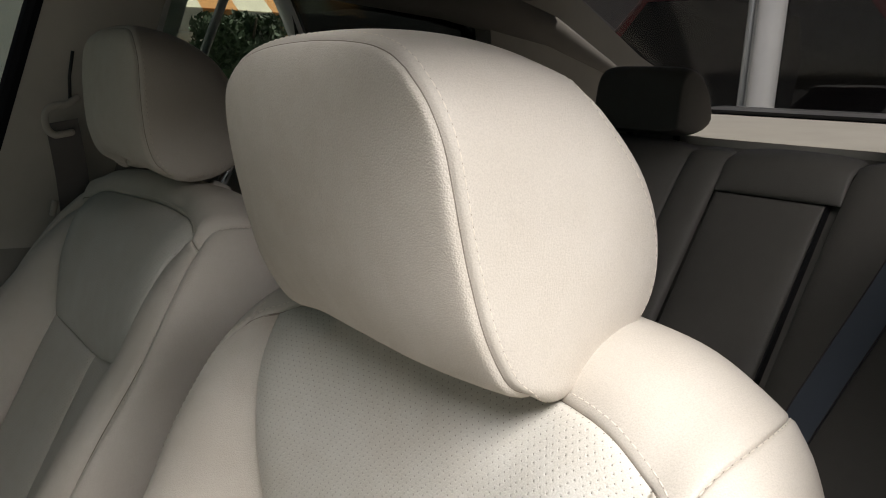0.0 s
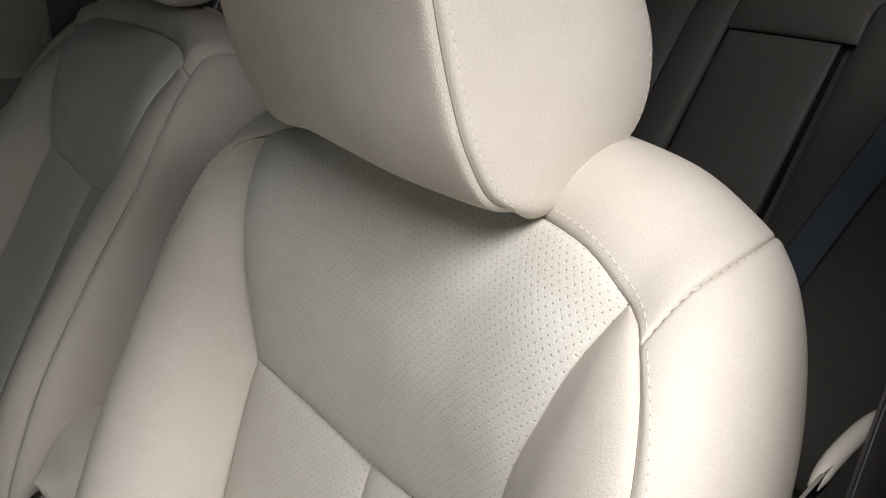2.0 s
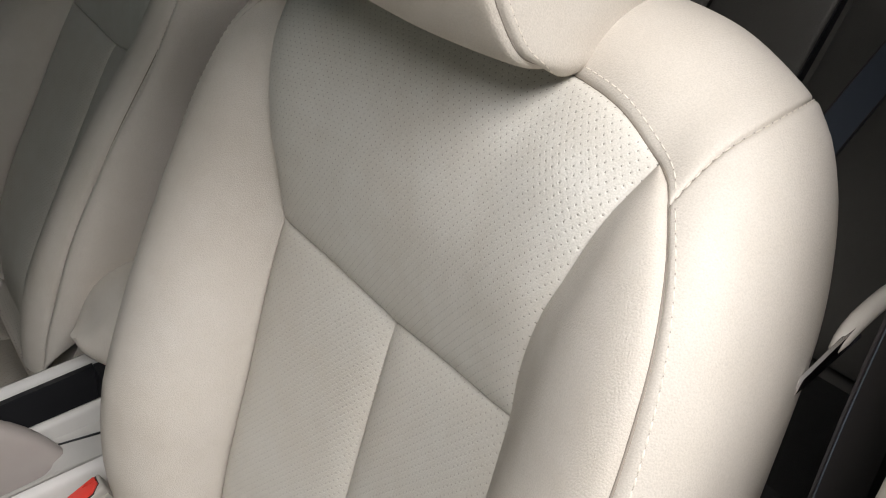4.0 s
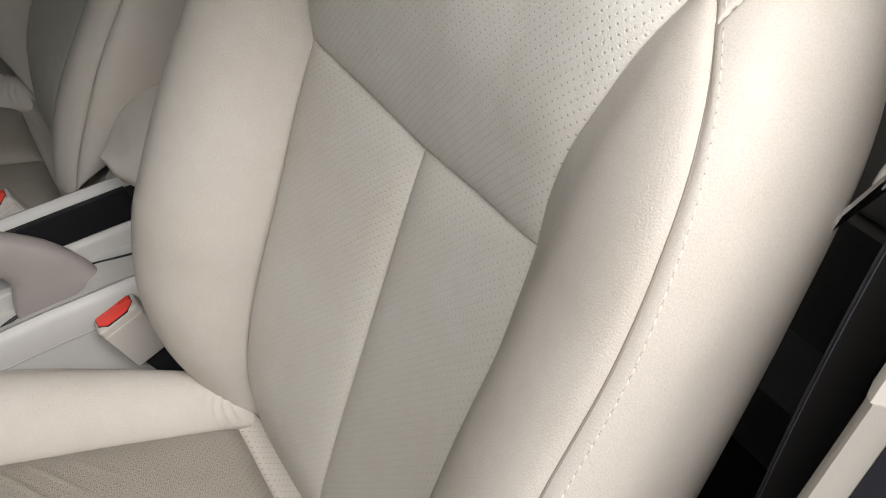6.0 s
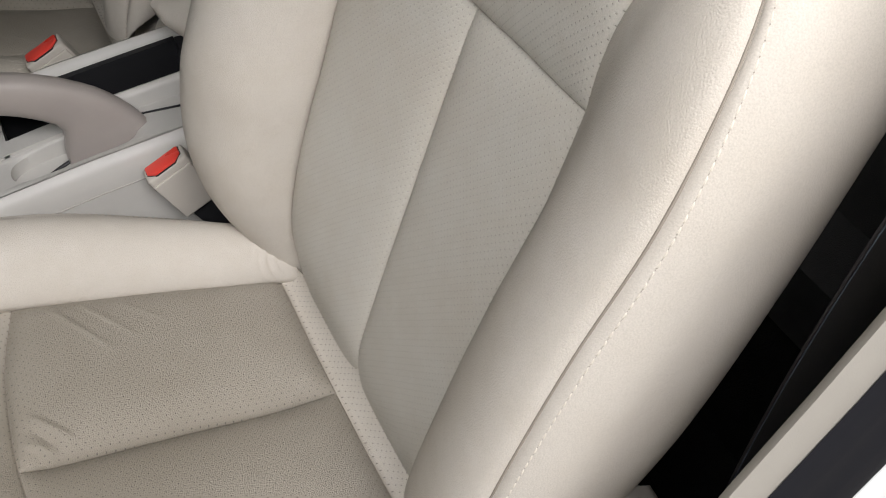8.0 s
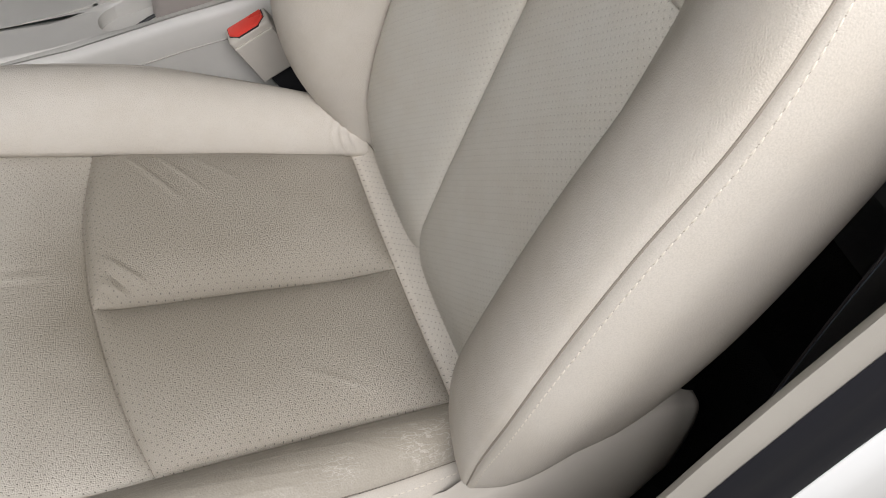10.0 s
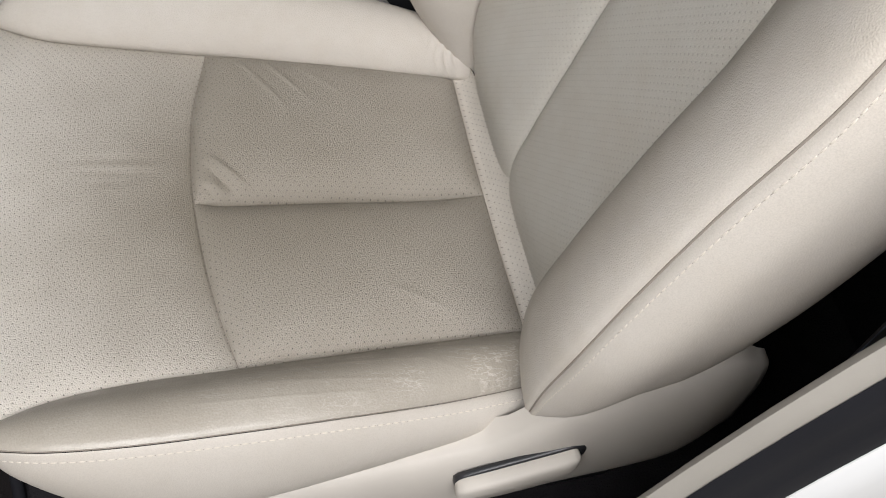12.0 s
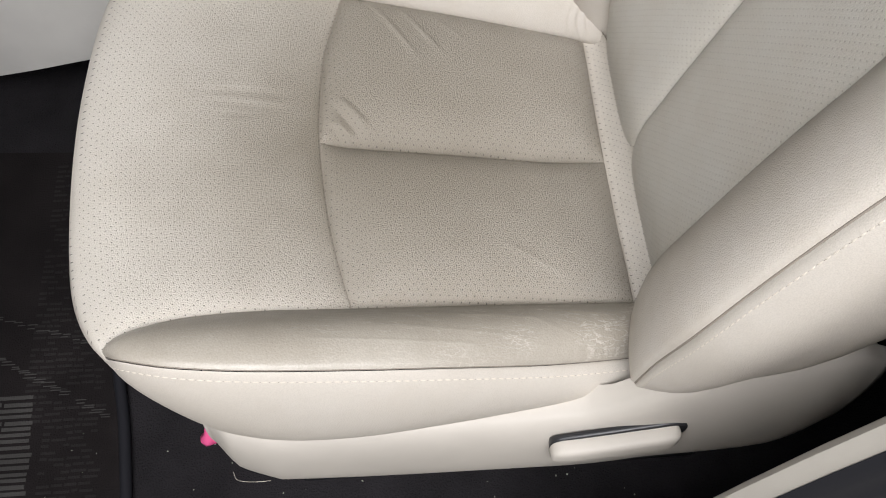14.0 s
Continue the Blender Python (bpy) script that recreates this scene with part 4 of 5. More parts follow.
shell_part("wall_rear_floor", box_bm(1.0, 1.66, MID - 0.62, MID + 0.62, -0.06, 0.55), carpet, "dark luggage space")


# ---- rear bench ----
def rear_point(y, z, out=0.0):
    """On the rear backrest, which leans well back; out: towards the front."""
    k = math.hypot(1, 0.58)
    return (0.455 + 0.58 * z - out / k, y, z + out * 0.58 / k)


def rear_bench():
    seat = thing("rear_bench", (0.75, MID, 0.0), "beige leather rear bench seat, its deep shade put into the colour", "car seat")
    R = lambda pts: np.array([rear_point(*p) for p in pts])
    core = np.array([1.2, MID, 0.4])

    def cushioned(name, y0, y1, z0, z1, out, bulge, label, mat=None):
        c = lambda pts: R(spline(pts, 30))
        top = z1 > 0.89
        rise = lambda y: c([(y, z0, out), (y, z0 * 0.4 + z1 * 0.6, out)] + ([(y, z1 - 0.012, out - 0.006), (y, z1 + 0.004, out - 0.026), (y, z1 + 0.003, out - 0.05)] if top else [(y, z1, out)]))
        a, b = rise(y0), rise(y1)
        panel(name, c([(y0, z0, out), (y1, z0, out)]), np.linspace(a[-1], b[-1], 30), a, b, mat or hide_rear_shaded, seat, inside=core,
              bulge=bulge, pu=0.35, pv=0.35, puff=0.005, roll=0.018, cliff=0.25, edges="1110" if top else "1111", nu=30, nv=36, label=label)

    solid("back_board", prism_bm([(0.66, 0.34), (0.99, 0.91), (1.06, 0.925), (1.10, 0.60), (0.85, 0.30)], "y", MID - 0.60, MID + 0.60), hide_rear_shaded, seat, bevel=0.015)
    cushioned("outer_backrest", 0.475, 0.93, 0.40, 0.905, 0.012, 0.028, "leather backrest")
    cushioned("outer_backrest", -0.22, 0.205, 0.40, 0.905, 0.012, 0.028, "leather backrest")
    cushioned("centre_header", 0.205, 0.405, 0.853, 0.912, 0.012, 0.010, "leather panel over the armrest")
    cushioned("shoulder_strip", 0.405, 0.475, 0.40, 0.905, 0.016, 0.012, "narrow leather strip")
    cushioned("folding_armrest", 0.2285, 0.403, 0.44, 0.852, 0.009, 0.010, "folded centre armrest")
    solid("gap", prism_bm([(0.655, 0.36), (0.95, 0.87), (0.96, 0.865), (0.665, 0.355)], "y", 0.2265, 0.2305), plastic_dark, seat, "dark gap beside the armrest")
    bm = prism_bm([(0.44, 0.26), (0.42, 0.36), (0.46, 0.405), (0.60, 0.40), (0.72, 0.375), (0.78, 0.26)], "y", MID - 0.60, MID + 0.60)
    solid("bench_cushion", bm, hide_bench_shaded, seat, "leather bench cushion coloured near black for shade", bevel=0.03, segments=4)
    solid("bench_base", box_bm(0.47, 0.80, MID - 0.58, MID + 0.58, 0.0, 0.262), carpet, seat, "carpeted base")
    return seat


bench = rear_bench()


def rear_headrest(y, label):
    h = thing("rear_headrest", (1.0, y, 0.93), label, "headrest", "rear headrests")
    w = 0.09
    rows = []
    for t in np.sin(np.linspace(-np.pi / 2, np.pi / 2, 25)):
        e = max(1 - abs(t) ** 5, 0.0) ** 0.4
        ring = []
        corners = [(0.957, 0.945), (0.963, 0.995), (0.976, 1.030), (1.005, 1.045), (1.045, 1.038), (1.085, 1.005), (1.098, 0.958), (1.03, 0.937)]
        for x, _, z in spline([(x, 0, z) for x, z in corners + corners[:1]], 37)[:-1]:
            cx, cz = 1.02, 0.985
            s = 0.82 + 0.18 * e
            ring.append((0.955 + (cx + (x - cx) * s - 0.955) * 0.66, y + t * w, cz - 0.008 + (z - cz) * s))
        rows.append(ring)
    ob = loft("pad", None, rows, hide_rear_shaded, h, "leather pad", True)
    for e in ob.data.polygons:
        e.use_smooth = True
    ob.data.set_sharp_from_angle(angle=radians(75))
    for d in (-0.05, 0.05):
        tube("post", [(1.01, y + d, 0.915), (1.01, y + d, 0.95)], 0.006, plastic_dark, h, "dark post")
    return h


rear_headrest(0.59, "beige headrest on the rear bench, colour darkened for shade")
rear_headrest(0.07, "beige headrest on the rear bench, colour darkened for shade")
rear_strap = thing("rear_seat_belt", (0.8, 0.12, 0.6), "grey-blue webbing belt lying on the rear bench", "seat belt")
strap_line = spline([rear_point(0.055, 0.93, 0.05), rear_point(0.075, 0.80, 0.052), rear_point(0.125, 0.60, 0.052), rear_point(0.155, 0.46, 0.045), rear_point(0.165, 0.40, 0.04)], 30)
tube("webbing", strap_line, 1.0, webbing_blue, rear_strap, "grey-blue webbing", flat=(0.046, 0.0016, (0.86, 0, -0.5)))
for d in (-0.0228, 0.0228):
    tube("edge_band", strap_line + np.array([-0.001, d, 0.0]), 0.0011, webbing, rear_strap, "dark woven edge", 6)


# ---- near seat belt ----
def near_belt():
    b = thing("seat_belt", (0.2, -0.265, 0.0), "dark brown seat belt hanging beside the seat", "seat belt")
    path = spline([(0.235, -0.262, 0.04), (0.215, -0.262, 0.22), (0.205, -0.262, 0.42), (0.208, -0.262, 0.56), (0.222, -0.264, 0.70), (0.252, -0.267, 0.84), (0.31, -0.262, 1.02), (0.335, -0.255, 1.10)], 40)
    tube("webbing", path, 1.0, webbing, b, "dark webbing", flat=(0.047, 0.0016, (0.15, 1, 0)))
    e = path + np.array([-0.0245, 0.001, 0])
    tube("edge_yarn", e[3:], 0.0005, webbing_blue, b, "grey edge yarn", 5)
    bm = prism_bm([(0.157, 0.737), (0.160, 0.744), (0.196, 0.763), (0.200, 0.754)], "y", -0.2585, -0.2565)
    solid("tongue", bm, chrome, b, "chrome latch plate", bevel=0.0006)
    bm = prism_bm([(0.166, 0.731), (0.168, 0.736), (0.198, 0.753), (0.202, 0.745)], "y", -0.2535, -0.2520)
    solid("tongue", bm, chrome, b, "chrome latch plate", bevel=0.0006)
    c = spline([(0.183, -0.256, 0.751), (0.20, -0.255, 0.762), (0.225, -0.256, 0.772), (0.25, -0.262, 0.777), (0.275, -0.268, 0.782)], 16)
    tube("grip", c, [0.0026, 0.004, 0.0045] + [0.0047] * 10 + [0.0045, 0.004, 0.0026], plastic, b, "beige plastic tongue grip", 14)
    return b


near_belt()


# ---- centre console ----
def console():
    c = thing("center_console", (-0.2, 0.36, 0.0), "beige plastic centre console between the seats", "console")
    top = [(-0.95, 0.36), (-0.60, 0.345), (-0.42, 0.335), (-0.235, 0.352), (-0.13, 0.372), (-0.02, 0.388), (0.10, 0.40)]
    zt = lambda x: float(np.interp(x, [p[0] for p in top], [p[1] for p in top]))
    xs = [-0.95, -0.75, -0.60, -0.50, -0.42, -0.34, -0.28, -0.235, -0.19, -0.13, -0.07, -0.02, 0.03, 0.10]
    # near cheek with rounded top rail, far cheek, and the floor of the tray between them
    for nm, ya, yb, d in (("near_rail", 0.284, 0.306, 0.0), ("far_rail", 0.424, 0.446, 0.022)):
        rows = []
        for x in xs:
            z = zt(x) + d
            bot = float(np.interp(x, [-0.95, -0.63, -0.50, -0.2, 0.1], [0.052, 0.108, 0.138, 0.138, 0.138]))
            rows.append([(x, ya, bot), (x, ya, z - 0.028), (x, ya + 0.002, z - 0.010), (x, ya + 0.006, z - 0.003), (x, (ya + yb) / 2, z), (x, yb - 0.005, z - 0.003), (x, yb, z - 0.012), (x, yb, bot)])
        loft(nm, None, rows, plastic_con, c, "grey-beige plastic rail", True)
    tube("seam", [(x, 0.2835, zt(x) - 0.034) for x in np.linspace(-0.42, 0.02, 30)], 0.0007, plastic_grey, c, "moulding seam", 6)
    rows = [[(x, 0.3535, zt(x) + 0.010), (x, 0.357, zt(x) + 0.015), (x, 0.360, zt(x) + 0.016), (x, 0.364, zt(x) + 0.014), (x, 0.366, zt(x) + 0.006), (x, 0.366, zt(x) - 0.05), (x, 0.3535, zt(x) - 0.05)] for x in np.linspace(-0.122, 0.06, 8)]
    loft("divider", None, rows, plastic_con, c, "grey-beige plastic divider", True)
    solid("tray", prism_bm([(-0.199, 0.29), (0.02, 0.30), (0.02, 0.32), (-0.199, 0.31)], "y", 0.3745, 0.4235), plastic_dark, c, "black tray floor")
    solid("tray_wall", box_bm(-0.012, 0.004, 0.3665, 0.423, 0.30, 0.405), plastic_dark, c, "black tray end", bevel=0.003)
    solid("tray_wall", prism_bm([(-0.199, 0.29), (-0.012, 0.30), (-0.012, 0.405), (-0.199, 0.376)], "y", 0.416, 0.4235), plastic_dark, c, "black tray side", bevel=0.002)
    solid("tray_wall", prism_bm([(-0.30, 0.29), (-0.012, 0.30), (-0.012, 0.385), (-0.115, 0.372)], "y", 0.3665, 0.369), plastic_dark, c, "black tray side", bevel=0.002)
    ring = [(-0.068 + 0.034 * math.cos(a), 0.398 + 0.016 * math.sin(a), 0.345) for a in np.linspace(0, 2 * math.pi, 33)]
    tube("cup_ring", ring, 0.0022, plastic_grey, c, "dark cup holder rim", 8)
    solid("rear_end", box_bm(0.0045, 0.10, 0.3665, 0.4235, 0.20, 0.411), plastic_con, c, "grey-beige console end", bevel=0.008, segments=3)
    # brake well: a deck with a long rounded recess, in whose floor runs the black slot of the lever
    solid("front_deck", prism_bm([(-0.95, 0.30), (-0.20, 0.30), (-0.20, 0.3575), (-0.235, 0.351), (-0.42, 0.3335), (-0.60, 0.3435), (-0.95, 0.359)], "y", 0.353, 0.4235), plastic_con, c, "grey-beige console deck", bevel=0.005, segments=3)
    solid("deck_side", prism_bm([(-0.205, 0.30), (-0.118, 0.30), (-0.118, 0.375), (-0.17, 0.365), (-0.205, 0.3575)], "y", 0.353, 0.374), plastic_con, c, "grey-beige deck beside the brake", bevel=0.004, segments=3)
    n = 96
    ang = np.linspace(0, 2 * np.pi, n, endpoint=False)
    hole = [(-0.142 + 0.062 * math.copysign(abs(math.cos(a)) ** 0.5, math.cos(a)), 0.3285 + 0.0205 * math.copysign(abs(math.sin(a)) ** 0.8, math.sin(a))) for a in ang]
    far = [(float(np.clip(-0.142 + 0.70 * math.cos(a), -0.60, 0.03)), float(np.clip(0.3285 + 0.60 * math.sin(a), 0.299, 0.357))) for a in ang]
    rings = []
    for k, dz in ((0.0, -0.004), (0.86, -0.004), (0.95, -0.0046), (1.0, -0.0065), (1.0, -0.022)):
        rings.append([(fx + (hx - fx) * k, fy + (hy - fy) * k, zt(fx + (hx - fx) * k) + dz) for (hx, hy), (fx, fy) in zip(hole, far)])
    vs = [p for r in rings for p in r] + [(-0.142, 0.3285, zt(-0.142) - 0.022)]
    fs = [(i * n + k, i * n + (k + 1) % n, (i + 1) * n + (k + 1) % n, (i + 1) * n + k) for i in range(4) for k in range(n)]
    fs += [(4 * n + k, 4 * n + (k + 1) % n, 5 * n) for k in range(n)]
    well = part("brake_well", vs, fs, plastic_con, c, "grey-beige brake well with rounded recess")
    well.data.set_sharp_from_angle(angle=radians(50))
    tube("slot", [(x, 0.3365 - 6.0 * (x + 0.125) ** 2, zt(x) - 0.0212) for x in np.linspace(-0.196, -0.09, 24)], 0.0022, plastic_dark, c, "black brake slot", 6)
    tube("step_gap", [(-0.076, 0.344, zt(-0.076) - 0.0036), (-0.03, 0.333, zt(-0.03) - 0.0036)], 0.0012, plastic_dark, c, "black joint behind the brake", 6)
    # padded lid behind
    rows = []
    for x in list(np.linspace(-0.0455, 0.03, 16)) + [0.08, 0.14, 0.225, 0.24]:
        k = math.sqrt(max(1 - max((0.03 - x) / 0.076, 0) ** 2, 0.004)) * (0.85 if x > 0.23 else 1.0)
        rows.append([(x + 0.020 + 0.010 * z, 0.380 + 0.066 * k * y, 0.476 + 0.048 * k * z) for y, z in [(math.copysign(abs(math.cos(a)) ** 0.7, math.cos(a)), math.copysign(abs(math.sin(a)) ** 0.8, math.sin(a))) for a in np.linspace(0, 2 * math.pi, 32, endpoint=False)]])
    ob = loft("armrest_lid", None, rows, hide, c, "padded leather armrest lid", True)
    solid("armrest_box", box_bm(0.065, 0.26, 0.320, 0.435, 0.15, 0.44), plastic, c, "beige console bin", bevel=0.01)
    return c


console()


plastic_taupe = grained("taupe_plastic", (0.42, 0.375, 0.345), 0.4)


def hand_brake():
    b = thing("hand_brake", (-0.09, 0.335, 0.34), "taupe plastic handbrake lever, lowered", "hand brake")
    y = 0.335
    upper = spline([(-0.43, 0, 0.492), (-0.32, 0, 0.478), (-0.24, 0, 0.468), (-0.185, 0, 0.4585), (-0.158, 0, 0.450), (-0.132, 0, 0.4375), (-0.105, 0, 0.420), (-0.083, 0, 0.398), (-0.066, 0, 0.374), (-0.054, 0, 0.352)], 30)
    lower = spline([(-0.43, 0, 0.466), (-0.32, 0, 0.447), (-0.24, 0, 0.432), (-0.195, 0, 0.4215), (-0.167, 0, 0.408), (-0.150, 0, 0.395), (-0.1465, 0, 0.384), (-0.1495, 0, 0.366), (-0.150, 0, 0.340)], 30)
    rows = []
    for (ux, _, uz), (lx, _, lz) in zip(upper, lower):
        ring = []
        for a in np.linspace(0, 2 * np.pi, 20, endpoint=False):
            k = 0.5 + 0.5 * math.copysign(abs(math.sin(a)) ** 0.75, math.sin(a))
            ring.append((lx + (ux - lx) * k, y + 0.0145 * math.copysign(abs(math.cos(a)) ** 0.6, math.cos(a)), lz + (uz - lz) * k))
        rows.append(ring)
    loft("grip", None, rows, plastic_taupe, b, "smooth taupe grip and base", True)
    tube("button", [(-0.442, y, 0.483), (-0.425, y, 0.480)], 0.006, plastic_grey, b, "release button", 12)
    return b


hand_brake()


def buckle(x, y, z, turn, lean, label):
    """Belt buckle head with a red press button on a black stalk; x, y, z: middle of its upper end."""
    b = thing("belt_buckle", (x, y, z), label, "belt buckle", "belt buckles")
    m = Matrix.Translation((x, y, z)) @ Matrix.Rotation(radians(turn), 4, "Z") @ Matrix.Rotation(radians(lean), 4, "Y")

    def block(name, x0, x1, y0, y1, z0, z1, mat, lab, bev):
        bm = box_bm(x0, x1, y0, y1, z0, z1)
        bmesh.ops.transform(bm, matrix=m, verts=bm.verts)
        return solid(name, bm, mat, b, lab, bevel=bev, segments=3)

    block("housing", -0.023, 0.023, -0.011, 0.011, -0.066, 0.0, plastic, "beige plastic housing", 0.004)
    block("front_shell", -0.0215, 0.0215, -0.0135, -0.0105, -0.062, -0.008, plastic, "beige plastic front shell", 0.0012)
    o = [(-0.019, -0.0085), (0.019, -0.0085), (0.019, 0.002), (0.011, 0.0085), (-0.011, 0.0085), (-0.019, 0.002)]
    bm = prism_bm([(px, -py - 0.001) for px, py in o], "z", -0.012, 0.0028)
    bmesh.ops.transform(bm, matrix=m, verts=bm.verts)
    solid("press_button", bm, red, b, "red press button", bevel=0.0016)
    bm = prism_bm([(px * 1.035, (-py - 0.001) * 1.05) for px, py in o], "z", -0.012, 0.0006)
    bmesh.ops.transform(bm, matrix=m, verts=bm.verts)
    solid("button_gap", bm, plastic_dark, b, "black gap round the button")
    block("stalk", -0.016, 0.016, -0.006, 0.006, -0.20, -0.064, plastic_dark, "black stalk", 0.003)
    return b


buckle(-0.070, 0.268, 0.370, 0, -28, "beige seat belt buckle with red button beside the seat")
buckle(-0.140, 0.462, 0.396, 0, -28, "beige seat belt buckle with red button by the console")


# ---- floor things ----
def floor_mat():
    m = thing("floor_mat", (-0.7, -0.02, 0.0), "black woven car mat with bound edge, dusty", "car mat")
    out = [(-1.05, -0.27), (-0.475, -0.255), (-0.49, -0.12), (-0.505, -0.03), (-0.51, 0.10), (-0.515, 0.24), (-1.05, 0.26)]
    solid("sheet", prism_bm(out, "z", 0.0, 0.006), mat_cloth, m, "black woven sheet")
    rng = np.random.default_rng(3)
    vs, fs = [], []

    def dash(x, y, lx, ly, rise=0.0016):
        i = len(vs)
        for dx, dy, dz in ((-1, -1, 0), (1, -1, 0), (1, 1, 0), (-1, 1, 0), (-0.9, -0.6, 1), (0.9, -0.6, 1), (0.9, 0.6, 1), (-0.9, 0.6, 1)):
            vs.append((x + dx * lx / 2, y + dy * ly / 2, 0.0055 + rise * dz))
        fs.extend([(i + 4, i + 5, i + 6, i + 7), (i, i + 1, i + 5, i + 4), (i + 1, i + 2, i + 6, i + 5), (i + 2, i + 3, i + 7, i + 6), (i + 3, i, i + 4, i + 7)])

    # broad ribbed stripe, cut off raggedly at its near end
    for row in range(27):
        y = -0.262 + row * 0.0070
        a, b = -0.640 + rng.normal(0, 0.0012), -0.588 + 0.0004 * (25 - row) + rng.normal(0, 0.0012)
        if row < 4:
            b -= 0.022
        cut = a + (b - a) * (0.35 + 0.3 * rng.random())
        for x0, x1 in ((a, cut - 0.0006), (cut + 0.0006, b)) if rng.random() < 0.25 else ((a, b),):
            dash((x0 + x1) / 2, y + rng.normal(0, 0.0004), x1 - x0, 0.0058 + rng.normal(0, 0.0004), 0.0008)
    # stepped pairs of dashes across the mat
    for x0, y0, x1, y1, steps in ((-0.660, -0.018, -0.512, -0.107, 17), (-0.665, 0.024, -0.515, -0.027, 13), (-1.00, 0.06, -0.68, -0.132, 36), (-1.00, 0.15, -0.68, -0.042, 36)):
        for k in range(steps):
            u = k / (steps - 1)
            for shift in (0.0, 0.0034):
                if rng.random() < 0.9:
                    dash(x0 + (x1 - x0) * u + rng.normal(0, 0.0012), y0 + (y1 - y0) * u + shift + rng.normal(0, 0.0005), 0.008 + 0.008 * rng.random(), 0.0014, 0.0012)
    tagged(part("woven_pattern", vs, fs, mat_yarn, m, "grey woven dashes", smooth=False), kind="stuff")
    vs, fs = [], []
    for row in range(70):
        y = -0.262 + row * 0.0070
        x = -0.575 if y < -0.11 else -0.600
        while x < -0.522:
            l = 0.006 + 0.012 * rng.random()
            if rng.random() < 0.8:
                dash(x + l / 2, y + rng.normal(0, 0.0005), l, 0.0042, 0.0007)
            x += l + 0.001
    tagged(part("weft", vs, fs, mat_weft, m, "faint black weft ribs", smooth=False), kind="stuff")
    tube("binding", spline([(x, y, 0.006) for x, y in out[1:6]], 50), 0.0065, rubber, m, "black edge binding", 10)
    return m


floor_mat()
wrap = tube("candy_wrapper", spline([(-0.401, -0.145, 0.008), (-0.394, -0.134, 0.026), (-0.388, -0.138, 0.012), (-0.382, -0.126, 0.034), (-0.374, -0.124, 0.010)], 14), [0.004, 0.009, 0.006, 0.010, 0.008, 0.011, 0.006, 0.010, 0.007, 0.009, 0.006, 0.008, 0.005, 0.003], pink, None, "", 7)
tagged(wrap, "crumpled pink plastic wrapper on the carpet", "wrapper")


# ---- outside ----
def parked_car(name, at, turn, body_mat, label, tall=1.0):
    """A saloon seen from afar: body, cabin, glass, bumper, lamps and wheels."""
    c = thing(name, at, label, "car", "parked cars")
    lift = 0.14 if tall > 1 else 0.0
    m = Matrix.Translation(at) @ Matrix.Rotation(radians(turn), 4, "Z") @ Matrix.Diagonal((1.4 if tall > 1 else 1.0, 1, tall, 1))

    def put(nm, bm, mat, lab="", bev=0.0, par=None):
        bmesh.ops.transform(bm, matrix=m, verts=bm.verts)
        return solid(nm, bm, mat, par or c, lab, bevel=bev, segments=3)

    put("body", prism_bm([(-2.1, 0.25), (2.1, 0.25), (2.15, 0.55), (2.05, 0.80), (1.4, 0.88), (-1.0, 0.95), (-2.0, 0.88), (-2.15, 0.55)], "y", -0.85, 0.85), body_mat, "", 0.08)
    put("cabin", prism_bm([(0.95, 0.87), (0.25, 1.40 + lift), (-0.9, 1.42 + lift), (-1.6, 0.92)], "y", -0.70, 0.70), body_mat, "", 0.06)
    put("windscreen", prism_bm([(0.93, 0.91), (0.33, 1.36), (0.36, 1.37), (0.97, 0.91)], "y", -0.62, 0.62), dark_glass, "dark windscreen")
    put("rear_screen", prism_bm([(-1.55, 0.97), (-0.98, 1.37), (-1.02, 1.39), (-1.60, 0.97)], "y", -0.60, 0.60), dark_glass, "dark rear window")
    for sy in (-1, 1):
        put("side_window", prism_bm([(0.70, 0.96), (0.22, 1.34 + lift), (-0.85, 1.35 + lift), (-1.25, 0.98)], "y", *sorted((sy * 0.70, sy * 0.715))), dark_glass, "dark side window", 0.02)
        put("headlight", box_bm(1.9, 2.12, *sorted((sy * 0.5, sy * 0.8)), 0.62, 0.76), chrome, "headlight", 0.03)
        for wx in (-1.3, 1.35):
            bm = bmesh.new()
            bmesh.ops.create_cone(bm, cap_ends=True, segments=24, radius1=0.31, radius2=0.31, depth=0.2, matrix=Matrix.Translation((wx, sy * 0.78, 0.31)) @ Matrix.Rotation(radians(90), 4, "X"))
            w = put("wheel", bm, rubber, "black tyre", 0.03)
            bm = bmesh.new()
            bmesh.ops.create_cone(bm, cap_ends=True, segments=20, radius1=0.2, radius2=0.18, depth=0.22, matrix=Matrix.Translation((wx, sy * 0.78, 0.31)) @ Matrix.Rotation(radians(90), 4, "X"))
            put("rim", bm, chrome, "alloy rim", 0.01, w)
    return c


red_paint = grained("dark_red_paint", (0.07, 0.008, 0.009), 0.2, scale=40, depth=0.00002)
grey_steel = grained("galvanised_steel", (0.45, 0.46, 0.47), 0.4, metal=0.6)
white_steel = grained("white_painted_steel", (0.84, 0.83, 0.81), 0.4)
parked_car("parked_car", (5.4, 3.56, -0.40), 90, red_paint, "dark red tall parked car standing behind the car", 1.30)
parked_car("parked_car", (-0.3, 4.6, -0.40), 0, paint, "white parked saloon beside the car")
post = tube("canopy_post", [(2.70, 1.626, -0.40), (2.70, 1.446, 3.2)], 0.048, white_steel, None, "", 20)
tagged(post, "white painted round steel post outside", "post")
